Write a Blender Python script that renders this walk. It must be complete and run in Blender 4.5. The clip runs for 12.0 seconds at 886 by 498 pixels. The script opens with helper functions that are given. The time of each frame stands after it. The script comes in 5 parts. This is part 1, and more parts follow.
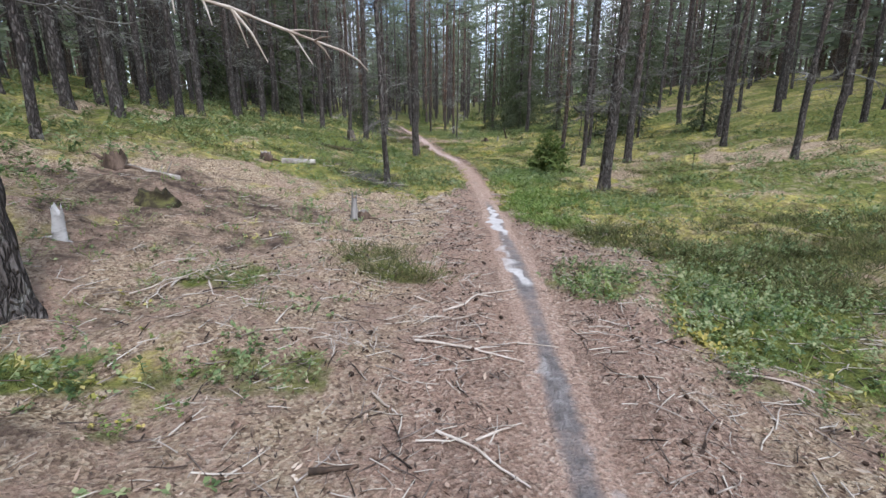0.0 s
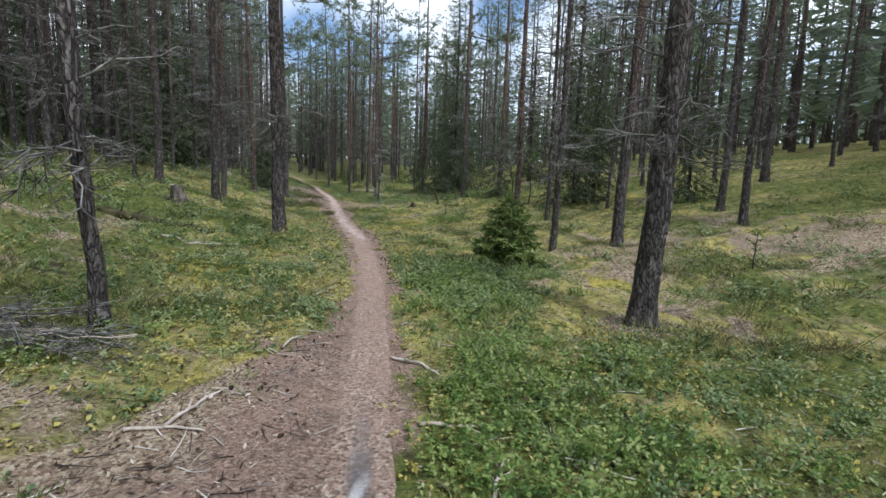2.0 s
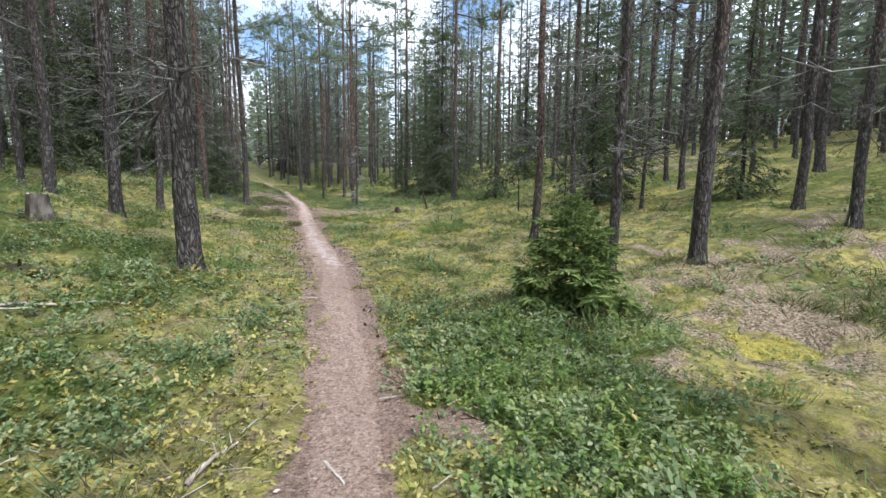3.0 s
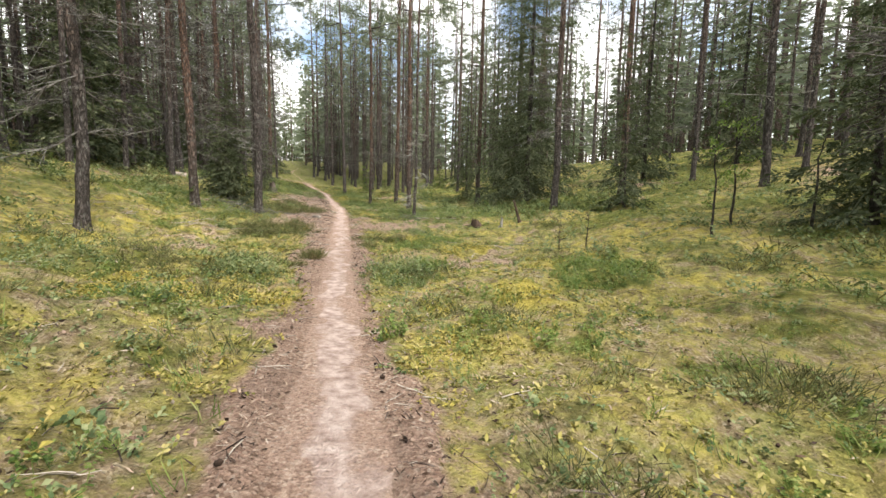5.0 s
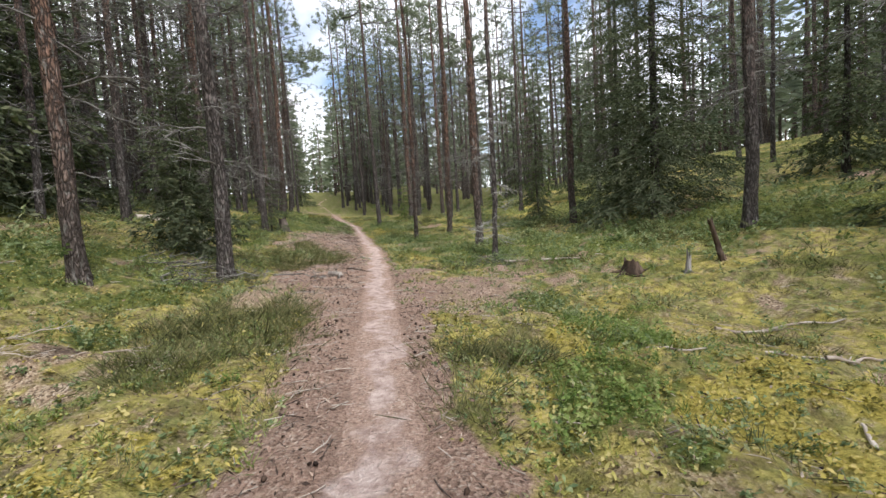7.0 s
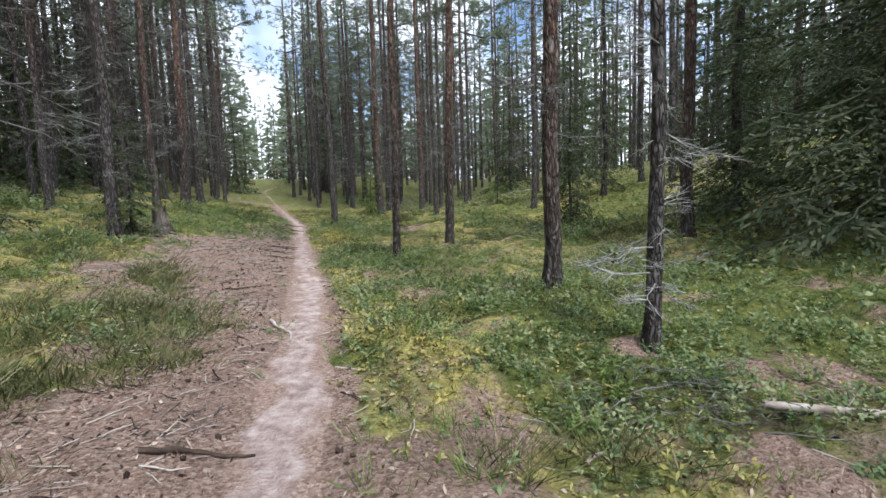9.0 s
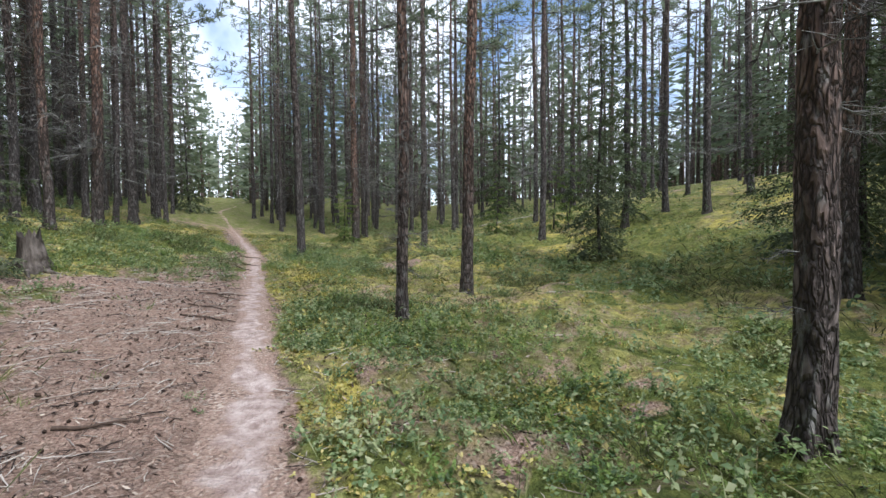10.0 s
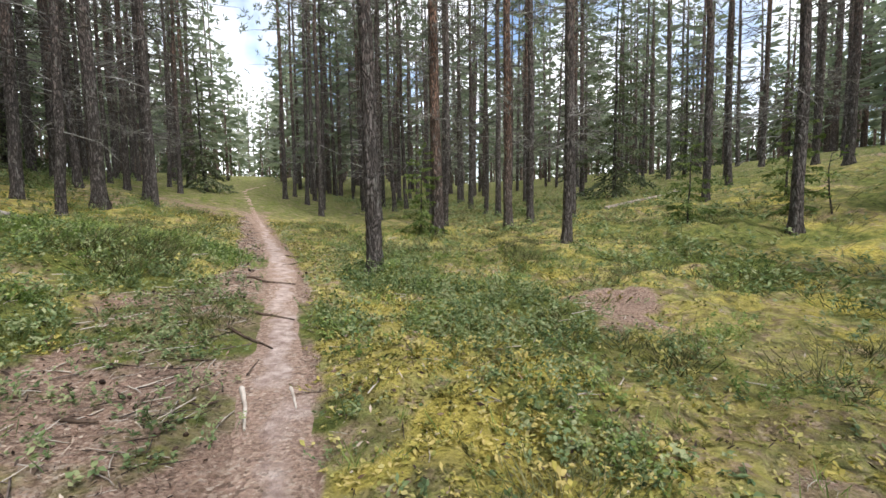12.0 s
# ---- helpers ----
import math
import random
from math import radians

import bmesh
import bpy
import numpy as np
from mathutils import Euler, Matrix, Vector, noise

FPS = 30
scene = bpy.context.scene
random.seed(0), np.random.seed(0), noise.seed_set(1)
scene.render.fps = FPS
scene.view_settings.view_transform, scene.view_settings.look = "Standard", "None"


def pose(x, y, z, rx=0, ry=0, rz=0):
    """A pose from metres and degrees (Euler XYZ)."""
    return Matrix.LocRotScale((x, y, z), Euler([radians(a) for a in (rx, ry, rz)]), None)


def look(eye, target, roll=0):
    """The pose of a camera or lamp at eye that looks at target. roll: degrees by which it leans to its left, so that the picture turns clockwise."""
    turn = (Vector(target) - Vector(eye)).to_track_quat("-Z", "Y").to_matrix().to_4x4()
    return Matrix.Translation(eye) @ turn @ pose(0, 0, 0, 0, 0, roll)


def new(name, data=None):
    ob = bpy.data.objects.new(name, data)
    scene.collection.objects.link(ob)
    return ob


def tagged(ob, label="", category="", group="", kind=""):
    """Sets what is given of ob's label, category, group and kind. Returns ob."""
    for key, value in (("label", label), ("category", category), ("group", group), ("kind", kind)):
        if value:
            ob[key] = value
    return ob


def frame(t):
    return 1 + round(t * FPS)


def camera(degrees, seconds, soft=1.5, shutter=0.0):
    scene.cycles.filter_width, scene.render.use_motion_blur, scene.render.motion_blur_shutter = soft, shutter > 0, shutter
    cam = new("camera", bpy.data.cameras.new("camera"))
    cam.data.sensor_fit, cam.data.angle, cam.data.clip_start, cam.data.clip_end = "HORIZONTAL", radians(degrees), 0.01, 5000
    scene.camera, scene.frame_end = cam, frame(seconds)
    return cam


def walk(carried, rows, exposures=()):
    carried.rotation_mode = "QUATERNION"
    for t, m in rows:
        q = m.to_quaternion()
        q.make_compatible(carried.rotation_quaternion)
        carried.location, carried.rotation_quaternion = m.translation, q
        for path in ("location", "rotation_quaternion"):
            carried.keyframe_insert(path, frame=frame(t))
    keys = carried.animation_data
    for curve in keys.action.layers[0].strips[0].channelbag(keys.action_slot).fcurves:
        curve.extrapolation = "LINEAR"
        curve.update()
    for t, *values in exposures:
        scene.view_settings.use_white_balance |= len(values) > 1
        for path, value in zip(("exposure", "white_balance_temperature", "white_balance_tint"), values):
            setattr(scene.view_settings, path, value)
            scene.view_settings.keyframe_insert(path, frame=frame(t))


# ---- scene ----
cam = camera(86.7, 12.0, soft=1.5)
EXPOSURE = 0.7
PATH = [
    (0, (0.003, -0.357, 1.041), (-0.001, 1.574, 0.519), -0.2),
    (0.5, (0.297, 0.956, 0.988), (0.252, 2.892, 0.488), 0.3),
    (1, (0.582, 2.286, 0.936), (0.54, 4.226, 0.453), 0.6),
    (1.5, (0.697, 3.586, 0.882), (0.807, 5.564, 0.611), 2.6),
    (2, (0.751, 4.963, 0.907), (1.027, 6.927, 0.648), 1.7),
    (2.5, (0.745, 6.336, 0.876), (1.132, 8.274, 0.573), 0.8),
    (3, (0.756, 7.794, 0.873), (1.114, 9.746, 0.624), 0.2),
    (3.2, (0.792, 8.337, 0.885), (1.165, 10.287, 0.638), -1.0),
    (4.8, (0.531, 12.983, 0.9), (0.811, 14.947, 0.646), 3.3),
    (5, (0.479, 13.556, 0.881), (0.642, 15.535, 0.644), 0.9),
    (5.5, (0.341, 14.989, 0.914), (0.397, 16.976, 0.69), -2.9),
    (6, (0.129, 16.373, 0.96), (0.032, 18.359, 0.746), -4.2),
    (6.5, (-0.134, 17.692, 0.943), (-0.256, 19.671, 0.681), -2.5),
    (7, (-0.255, 19.103, 0.977), (-0.239, 21.097, 0.834), -3.7),
    (7.2, (-0.299, 19.661, 0.958), (-0.176, 21.65, 0.784), -3.8),
    (8.8, (-0.679, 24.272, 1.036), (-0.508, 26.253, 0.814), -1.7),
    (9, (-0.763, 24.8, 1.076), (-0.591, 26.785, 0.901), -1.9),
    (9.5, (-0.963, 26.063, 1.153), (-0.634, 28.032, 1.033), 0.9),
    (10, (-1.162, 27.358, 1.201), (-0.843, 29.332, 1.128), -0.5),
    (10.5, (-1.407, 28.611, 1.235), (-1.248, 30.601, 1.113), -0.9),
    (11, (-1.71, 30.016, 1.271), (-1.561, 32.003, 1.105), -0.9),
    (11.5, (-2.051, 31.355, 1.34), (-1.863, 33.34, 1.184), -1.2),
    (12, (-2.322, 32.758, 1.352), (-2.129, 34.743, 1.194), -0.8),
]
walk(cam, [(t, look(eye, target, roll)) for t, eye, target, roll in PATH], exposures=[(0.0, EXPOSURE - .3, 5850, 13), (1.5, EXPOSURE - .36, 5850, 9), (2.0, EXPOSURE - .58, 5850, 9), (2.5, EXPOSURE - .28, 5850, 9), (3.0, EXPOSURE - .08, 5900, 9), (5.0, EXPOSURE + .1, 7100, 11), (6.5, EXPOSURE - .08, 6900, 13), (7.0, EXPOSURE - .22, 6500, 14), (9.0, EXPOSURE - .2, 5900, 12), (10.0, EXPOSURE - .16, 5900, 12), (11.0, EXPOSURE - .08, 6250, 12.5), (12.0, EXPOSURE + .03, 6500, 12)])

# ---- sky and sun: bright broken cloud, soft light ----
SUN_UP, SUN_TURN = 52, 150
world = bpy.data.worlds.new("sky")
scene.world = world
world.use_nodes = True
wn, wl = world.node_tree.nodes, world.node_tree.links
sky = wn.new("ShaderNodeTexSky")
sky.sky_type, sky.sun_disc = "NISHITA", False
sky.sun_elevation, sky.sun_rotation = radians(SUN_UP), radians(SUN_TURN)
cloud = wn.new("ShaderNodeTexNoise")
cloud.inputs["Scale"].default_value, cloud.inputs["Detail"].default_value = 3.2, 6
cover = wn.new("ShaderNodeMapRange")
cover.inputs["From Min"].default_value, cover.inputs["From Max"].default_value = 0.40, 0.56
both = wn.new("ShaderNodeMix")
both.data_type = "RGBA"
both.inputs["B"].default_value = (7.6, 7.9, 8.3, 1)
wl.new(wn.new("ShaderNodeTexCoord").outputs["Generated"], cloud.inputs["Vector"])
wl.new(cloud.outputs["Fac"], cover.inputs["Value"])
wl.new(cover.outputs["Result"], both.inputs["Factor"])
wl.new(sky.outputs["Color"], both.inputs["A"])
wl.new(both.outputs["Result"], wn["Background"].inputs["Color"])
wn["Background"].inputs["Strength"].default_value = 0.15
sun = new("sun", bpy.data.lights.new("sun", "SUN"))
sun.data.energy, sun.data.angle, sun.data.color = 2.6, radians(12), (1, 0.97, 0.93)
sun.matrix_basis = pose(0, 0, 30, 90 - SUN_UP, 0, 180 - SUN_TURN)

# ---- numbers of the land ----
rng = np.random.default_rng(7)
TRAIL_Y = (-40, -3, 0, 1.5, 3, 6, 9, 11, 13.5, 15.5, 18, 22, 25.5, 28, 30.5, 32.5, 35.2, 37.8, 41.2, 46, 55, 70, 120)
TRAIL_X = (0, .2, .37, .52, .63, .69, .71, .66, .48, .18, -.17, -.68, -1.12, -1.44, -1.93, -2.33, -2.97, -3.5, -4.55, -6.2, -9.2, -11.5, -14)


def trail_x(y):
    return sum(np.interp(np.asarray(y, float) + o, TRAIL_Y, TRAIL_X) for o in (-1.2, -.6, 0, .6, 1.2)) / 5


def lattice(ix, iy, seed):
    h = (ix.astype(np.int64) * 374761393 + iy.astype(np.int64) * 668265263 + seed * 2147483647) & 0xFFFFFFFF
    h = ((h ^ (h >> 13)) * 1274126177) & 0xFFFFFFFF
    return ((h ^ (h >> 16)) & 0xFFFF) / 65535.0


def value(x, y, size, seed=0):
    """Smooth noise from 0 to 1 with lumps of that size."""
    x, y = np.asarray(x, float) / size, np.asarray(y, float) / size
    ix, iy = np.floor(x), np.floor(y)
    fx, fy = x - ix, y - iy
    fx, fy = fx * fx * (3 - 2 * fx), fy * fy * (3 - 2 * fy)
    a, b = lattice(ix, iy, seed), lattice(ix + 1, iy, seed)
    c, d = lattice(ix, iy + 1, seed), lattice(ix + 1, iy + 1, seed)
    return (a * (1 - fx) + b * fx) * (1 - fy) + (c * (1 - fx) + d * fx) * fy


def fbm(x, y, size, seed=0, octaves=3):
    total, weight = 0, 0
    for i in range(octaves):
        total = total + value(x, y, size / 2 ** i, seed + i) / 2 ** i
        weight += 1 / 2 ** i
    return total / weight


def step(a, b, v):
    v = np.clip((v - a) / (b - a), 0, 1)
    return v * v * (3 - 2 * v)


def land(x, y):
    """The shape of the shallow valley, without its small bumps."""
    x, y = np.asarray(x, float), np.asarray(y, float)
    d = x - np.interp(y, (0, 10, 20, 30, 40), (.3, .7, -.3, -1.6, -3.5))
    s = np.clip(y, -8, 75) / 35 - 1
    u = np.logaddexp(0, 2 * (-d - 1.2)) / 2
    v = np.logaddexp(0, 2 * (d - 1.8)) / 2
    u, v = u / (1 + u / 14), v / (1 + v / 14)
    z = .545 + 1.812 * s + .932 * s**2 - .082 * s**3 + .347 * s**4 + .197 * s**5 + .037 * s**6
    z = z + u * (.2245 - .162 * s - .129 * s**2) + .0213 * u * u
    z = z - v * (.0446 + .073 * s + .201 * s**2) + .049 * v * v
    for a, b, h, r in ((-2.4, 14.8, .32, 2), (-4.1, 20.6, -.32, 2), (3.6, 36.3, -.42, 2.5), (-6, 36.7, .3, 2), (-.7, 12.3, .2, 1.2), (2.7, 22.9, -.2, 1.8)):
        z = z + h * np.exp(-((x - a)**2 + (y - b)**2) / r / r)
    return z


def bare(x, y):
    """How much the needle litter is trodden bare, 0 to 1."""
    d, n = x - trail_x(y), fbm(x, y, 1.3, 3) - .5
    left = np.interp(y, (-3, 3, 6, 8, 10, 13, 17, 21, 24, 27, 30, 33, 35, 37, 42), (2.3, 2.2, 1.4, .42, .24, .3, .45, .6, .9, 1.7, 2.0, 1.9, 1.3, .6, .4))
    right = np.interp(y, (-3, 2, 4.5, 7, 9, 13, 18, 22, 27, 31, 42), (1.4, 1.2, .8, .3, .22, .3, .38, .5, .3, .24, .18))
    e = np.where(d < 0, -d / left, d / right) + n * 1.1
    return 1 - step(.75, 1.15, e)


def land_bumps(x, y):
    d = np.abs(x - trail_x(y))
    rough = step(.12, .7, d)
    z = (fbm(x, y, .9, 11, 4) - .5) * .2 * rough + ((np.abs(value(x, y, .24, 19) - .5) - .25) * .12 + (np.abs(value(x, y, .6, 21) - .5) - .25) * .2) * step(.2, .8, d)
    ragged = (value(x, y, .11, 77) - .5) * .035 * step(.16, .3, d) * (1 - step(.35, .6, d))
    return z * (1 - .55 * bare(x, y)) + ragged - .03 * (1 - step(.12, .4, d))


def ground_z(x, y):
    return land(x, y) + land_bumps(x, y)


def gz(x, y):
    return float(ground_z(np.array([x]), np.array([y]))[0])


# ---- mesh helpers ----
def mesh_from(name, verts, faces, material, smooth=False):
    """A mesh from arrays; every face has the same number of corners."""
    verts, faces = np.asarray(verts, np.float32), np.asarray(faces, np.int32)
    me, k = bpy.data.meshes.new(name), faces.shape[1]
    me.vertices.add(len(verts))
    me.vertices.foreach_set("co", verts.ravel())
    me.loops.add(faces.size)
    me.loops.foreach_set("vertex_index", faces.ravel())
    me.polygons.add(len(faces))
    me.polygons.foreach_set("loop_start", np.arange(0, faces.size, k, dtype=np.int32))
    me.update(calc_edges=True)
    if smooth:
        me.polygons.foreach_set("use_smooth", np.ones(len(faces), bool))
    me.materials.append(material)
    me.validate()
    return me


class Shape:
    """Collects quads."""
    def __init__(self):
        self.v, self.f, self.n = [], [], 0

    def add(self, v, f):
        v, f = np.asarray(v, float), np.asarray(f, int)
        self.v.append(v)
        self.f.append(f + self.n)
        self.n += len(v)

    def tube(self, points, radii, sides=5):
        p, r = np.asarray(points, float), np.asarray(radii, float)
        t = np.gradient(p, axis=0)
        t /= np.linalg.norm(t, axis=1)[:, None] + 1e-9
        up = np.array((0, 0, 1.0)) if abs(t[0][2]) < .8 else np.array((1.0, 0, 0))
        a = np.cross(t, up)
        a /= np.linalg.norm(a, axis=1)[:, None] + 1e-9
        b = np.cross(t, a)
        w = np.arange(sides) * 2 * math.pi / sides
        ring = np.cos(w)[None, :, None] * a[:, None] + np.sin(w)[None, :, None] * b[:, None]
        v = (p[:, None] + r[:, None, None] * ring).reshape(-1, 3)
        i, j = np.meshgrid(np.arange(len(p) - 1), np.arange(sides), indexing="ij")
        j2 = (j + 1) % sides
        f = np.stack([i * sides + j, i * sides + j2, (i + 1) * sides + j2, (i + 1) * sides + j], -1).reshape(-1, 4)
        self.add(v, f)

    def blades(self, base, tip, width, rng):
        """Narrow four-cornered blades from base to tip."""
        base, tip = np.asarray(base, float), np.asarray(tip, float)
        ax = tip - base
        side = np.cross(ax, rng.normal(size=ax.shape))
        side *= (np.asarray(width) / 2 / (np.linalg.norm(side, axis=1) + 1e-9))[:, None]
        mid = base + ax * .45
        v = np.stack([base, mid + side, tip, mid - side], 1).reshape(-1, 3)
        self.add(v, np.arange(len(v)).reshape(-1, 4))

    def mesh(self, name, material, smooth=False):
        return mesh_from(name, np.concatenate(self.v), np.concatenate(self.f), material, smooth)

    def arrays(self):
        return np.concatenate(self.v), np.concatenate(self.f)


def part(name, me, parent, m=None, label=""):
    ob = new(name, me)
    ob.parent = parent
    if m is not None:
        ob.matrix_basis = m
    return tagged(ob, label)


# ---- materials ----
def paint(name, colours, size=1.0, stretch=(1, 1, 1), rough=.9, bump=.4, bump_size=None, island=.0, spread=None, detail=8, distance=.01):
    """A procedural surface: colours mixed by two scales of noise, with fine relief; island varies each loose piece."""
    mat = bpy.data.materials.new(name)
    mat.use_nodes = True
    n, l = mat.node_tree.nodes, mat.node_tree.links
    b = n["Principled BSDF"]
    b.inputs["Roughness"].default_value = rough
    b.inputs["Specular IOR Level"].default_value = .25
    co = n.new("ShaderNodeTexCoord")
    mp = n.new("ShaderNodeMapping")
    mp.inputs["Scale"].default_value = stretch
    l.new(co.outputs["Object"], mp.inputs["Vector"])
    big, fine = n.new("ShaderNodeTexNoise"), n.new("ShaderNodeTexNoise")
    big.inputs["Scale"].default_value, big.inputs["Detail"].default_value = size, detail
    big.inputs["Roughness"].default_value = .65
    fine.inputs["Scale"].default_value, fine.inputs["Detail"].default_value = bump_size or size * 8, 5
    for q in (big, fine):
        l.new(mp.outputs["Vector"], q.inputs["Vector"])
    fac = big.outputs["Fac"]
    if island:
        geo, ob = n.new("ShaderNodeNewGeometry"), n.new("ShaderNodeObjectInfo")
        s1, s2 = n.new("ShaderNodeMath"), n.new("ShaderNodeMath")
        s1.operation = s2.operation = "MULTIPLY_ADD"
        l.new(geo.outputs["Random Per Island"], s1.inputs[0])
        s1.inputs[1].default_value = island
        l.new(fac, s1.inputs[2])
        l.new(ob.outputs["Random"], s2.inputs[0])
        s2.inputs[1].default_value = island * .4
        l.new(s1.outputs[0], s2.inputs[2])
        off = n.new("ShaderNodeMath")
        off.operation = "SUBTRACT"
        l.new(s2.outputs[0], off.inputs[0])
        off.inputs[1].default_value = island * .7
        fac = off.outputs[0]
    ramp = n.new("ShaderNodeValToRGB")
    lo, hi = spread or (.3, .7)
    while len(ramp.color_ramp.elements) < len(colours):
        ramp.color_ramp.elements.new(.5)
    for i, (e, c) in enumerate(zip(ramp.color_ramp.elements, colours)):
        e.position, e.color = lo + (hi - lo) * i / (len(colours) - 1), (*c, 1)
    l.new(fac, ramp.inputs["Fac"])
    l.new(ramp.outputs["Color"], b.inputs["Base Color"])
    if bump:
        bp = n.new("ShaderNodeBump")
        bp.inputs["Strength"].default_value, bp.inputs["Distance"].default_value = bump, distance
        l.new(fine.outputs["Fac"], bp.inputs["Height"])
        l.new(bp.outputs["Normal"], b.inputs["Normal"])
    return mat


def leafy(mat, through_colour, amount=.35):
    """Lets light through thin leaves."""
    n, l = mat.node_tree.nodes, mat.node_tree.links
    tr, mx = n.new("ShaderNodeBsdfTranslucent"), n.new("ShaderNodeMixShader")
    tr.inputs["Color"].default_value = (*through_colour, 1)
    mx.inputs["Fac"].default_value = amount
    l.new(n["Principled BSDF"].outputs[0], mx.inputs[1])
    l.new(tr.outputs[0], mx.inputs[2])
    l.new(mx.outputs[0], n["Material Output"].inputs["Surface"])
    return mat


def bark_material(name, low, high, change=(2.5, 7.0), least=.15):
    """Furrowed plates, dark and grey below, thin and foxy red higher up the stem, with grey lichen."""
    mat = bpy.data.materials.new(name)
    mat.use_nodes = True
    n, l = mat.node_tree.nodes, mat.node_tree.links
    b = n["Principled BSDF"]
    b.inputs["Roughness"].default_value, b.inputs["Specular IOR Level"].default_value = .92, .2
    co, mp = n.new("ShaderNodeTexCoord"), n.new("ShaderNodeMapping")
    mp.inputs["Scale"].default_value = (1, 1, .3)
    l.new(co.outputs["Object"], mp.inputs["Vector"])
    plates = n.new("ShaderNodeTexVoronoi")
    plates.feature = "DISTANCE_TO_EDGE"
    plates.inputs["Scale"].default_value = 34
    warp, mixv = n.new("ShaderNodeTexNoise"), n.new("ShaderNodeMix")
    warp.inputs["Scale"].default_value, warp.inputs["Detail"].default_value = 14, 4
    mixv.data_type = "VECTOR"
    mixv.inputs["Factor"].default_value = .11
    l.new(mp.outputs["Vector"], warp.inputs["Vector"])
    l.new(mp.outputs["Vector"], mixv.inputs["A"])
    l.new(warp.outputs["Color"], mixv.inputs["B"])
    l.new(mixv.outputs["Result"], plates.inputs["Vector"])
    crack = n.new("ShaderNodeMapRange")
    crack.inputs["From Max"].default_value = .26
    l.new(plates.outputs["Distance"], crack.inputs["Value"])
    grain = n.new("ShaderNodeTexNoise")
    grain.inputs["Scale"].default_value, grain.inputs["Detail"].default_value = 34, 7
    l.new(mp.outputs["Vector"], grain.inputs["Vector"])
    sep, up = n.new("ShaderNodeSeparateXYZ"), n.new("ShaderNodeMapRange")
    l.new(co.outputs["Object"], sep.inputs[0])
    up.inputs["From Min"].default_value, up.inputs["From Max"].default_value = change
    l.new(sep.outputs["Z"], up.inputs["Value"])

    def two(c1, c2):
        r = n.new("ShaderNodeValToRGB")
        r.color_ramp.elements[0].position, r.color_ramp.elements[1].position = .32, .68
        r.color_ramp.elements[0].color, r.color_ramp.elements[1].color = (*c1, 1), (*c2, 1)
        l.new(grain.outputs["Fac"], r.inputs["Fac"])
        return r.outputs["Color"]

    def mix(f, a, c):
        m = n.new("ShaderNodeMix")
        m.data_type = "RGBA"
        l.new(f, m.inputs["Factor"])
        for q, s in ((a, "A"), (c, "B")):
            if isinstance(q, tuple):
                m.inputs[s].default_value = (*q, 1)
            else:
                l.new(q, m.inputs[s])
        return m.outputs["Result"]

    each, share, foxy = n.new("ShaderNodeObjectInfo"), n.new("ShaderNodeMapRange"), n.new("ShaderNodeMath")
    share.inputs["To Min"].default_value = least
    foxy.operation = "MULTIPLY"
    l.new(each.outputs["Random"], share.inputs["Value"])
    l.new(up.outputs["Result"], foxy.inputs[0])
    l.new(share.outputs["Result"], foxy.inputs[1])
    stem = mix(foxy.outputs[0], two(*low), two(*high))
    tone, toned = n.new("ShaderNodeTexVoronoi"), n.new("ShaderNodeMapRange")
    tone.inputs["Scale"].default_value = 34
    l.new(mixv.outputs["Result"], tone.inputs["Vector"])
    pick = n.new("ShaderNodeSeparateColor")
    l.new(tone.outputs["Color"], pick.inputs[0])
    toned.inputs["To Max"].default_value = .6
    l.new(pick.outputs[0], toned.inputs["Value"])
    stem = mix(toned.outputs["Result"], stem, tuple(v * .75 for v in low[0]))
    stem = mix(crack.outputs["Result"], tuple(v * .6 for v in low[0]), stem)
    spots = n.new("ShaderNodeTexNoise")
    spots.inputs["Scale"].default_value, spots.inputs["Detail"].default_value = 24, 7
    l.new(mp.outputs["Vector"], spots.inputs["Vector"])
    lichen = n.new("ShaderNodeMapRange")
    lichen.inputs["From Min"].default_value, lichen.inputs["From Max"].default_value = .57, .68
    lichen.inputs["To Max"].default_value = .5
    l.new(spots.outputs["Fac"], lichen.inputs["Value"])
    stem = mix(lichen.outputs["Result"], stem, (.36, .36, .33))
    l.new(stem, b.inputs["Base Color"])
    add, bp = n.new("ShaderNodeMath"), n.new("ShaderNodeBump")
    add.operation = "MULTIPLY_ADD"
    l.new(grain.outputs["Fac"], add.inputs[0])
    add.inputs[1].default_value = .5
    l.new(crack.outputs["Result"], add.inputs[2])
    l.new(add.outputs[0], bp.inputs["Height"])
    bp.inputs["Strength"].default_value, bp.inputs["Distance"].default_value = 1, .018
    l.new(bp.outputs["Normal"], b.inputs["Normal"])
    return mat


PINE_BARK = bark_material("pine_bark", ((.08, .07, .065), (.30, .265, .25)), ((.22, .12, .08), (.47, .28, .195)), (1.6, 5.5))
FOXY_BARK = bark_material("foxy_pine_bark", ((.085, .07, .062), (.30, .25, .225)), ((.25, .135, .09), (.50, .30, .215)), (.5, 2.8), .85)
SPRUCE_BARK = bark_material("spruce_bark", ((.07, .06, .055), (.18, .16, .15)), ((.09, .075, .065), (.2, .17, .15)))
DEAD_WOOD = paint("dead_twigs", ((.05, .045, .04), (.14, .13, .12), (.34, .34, .31)), 9, rough=.95, bump=.5, bump_size=60, island=.3)
LICHEN_WOOD = paint("lichen_covered_twigs", ((.10, .095, .085), (.32, .32, .29), (.58, .58, .54)), 14, rough=.95, bump=.6, bump_size=60, island=.3)
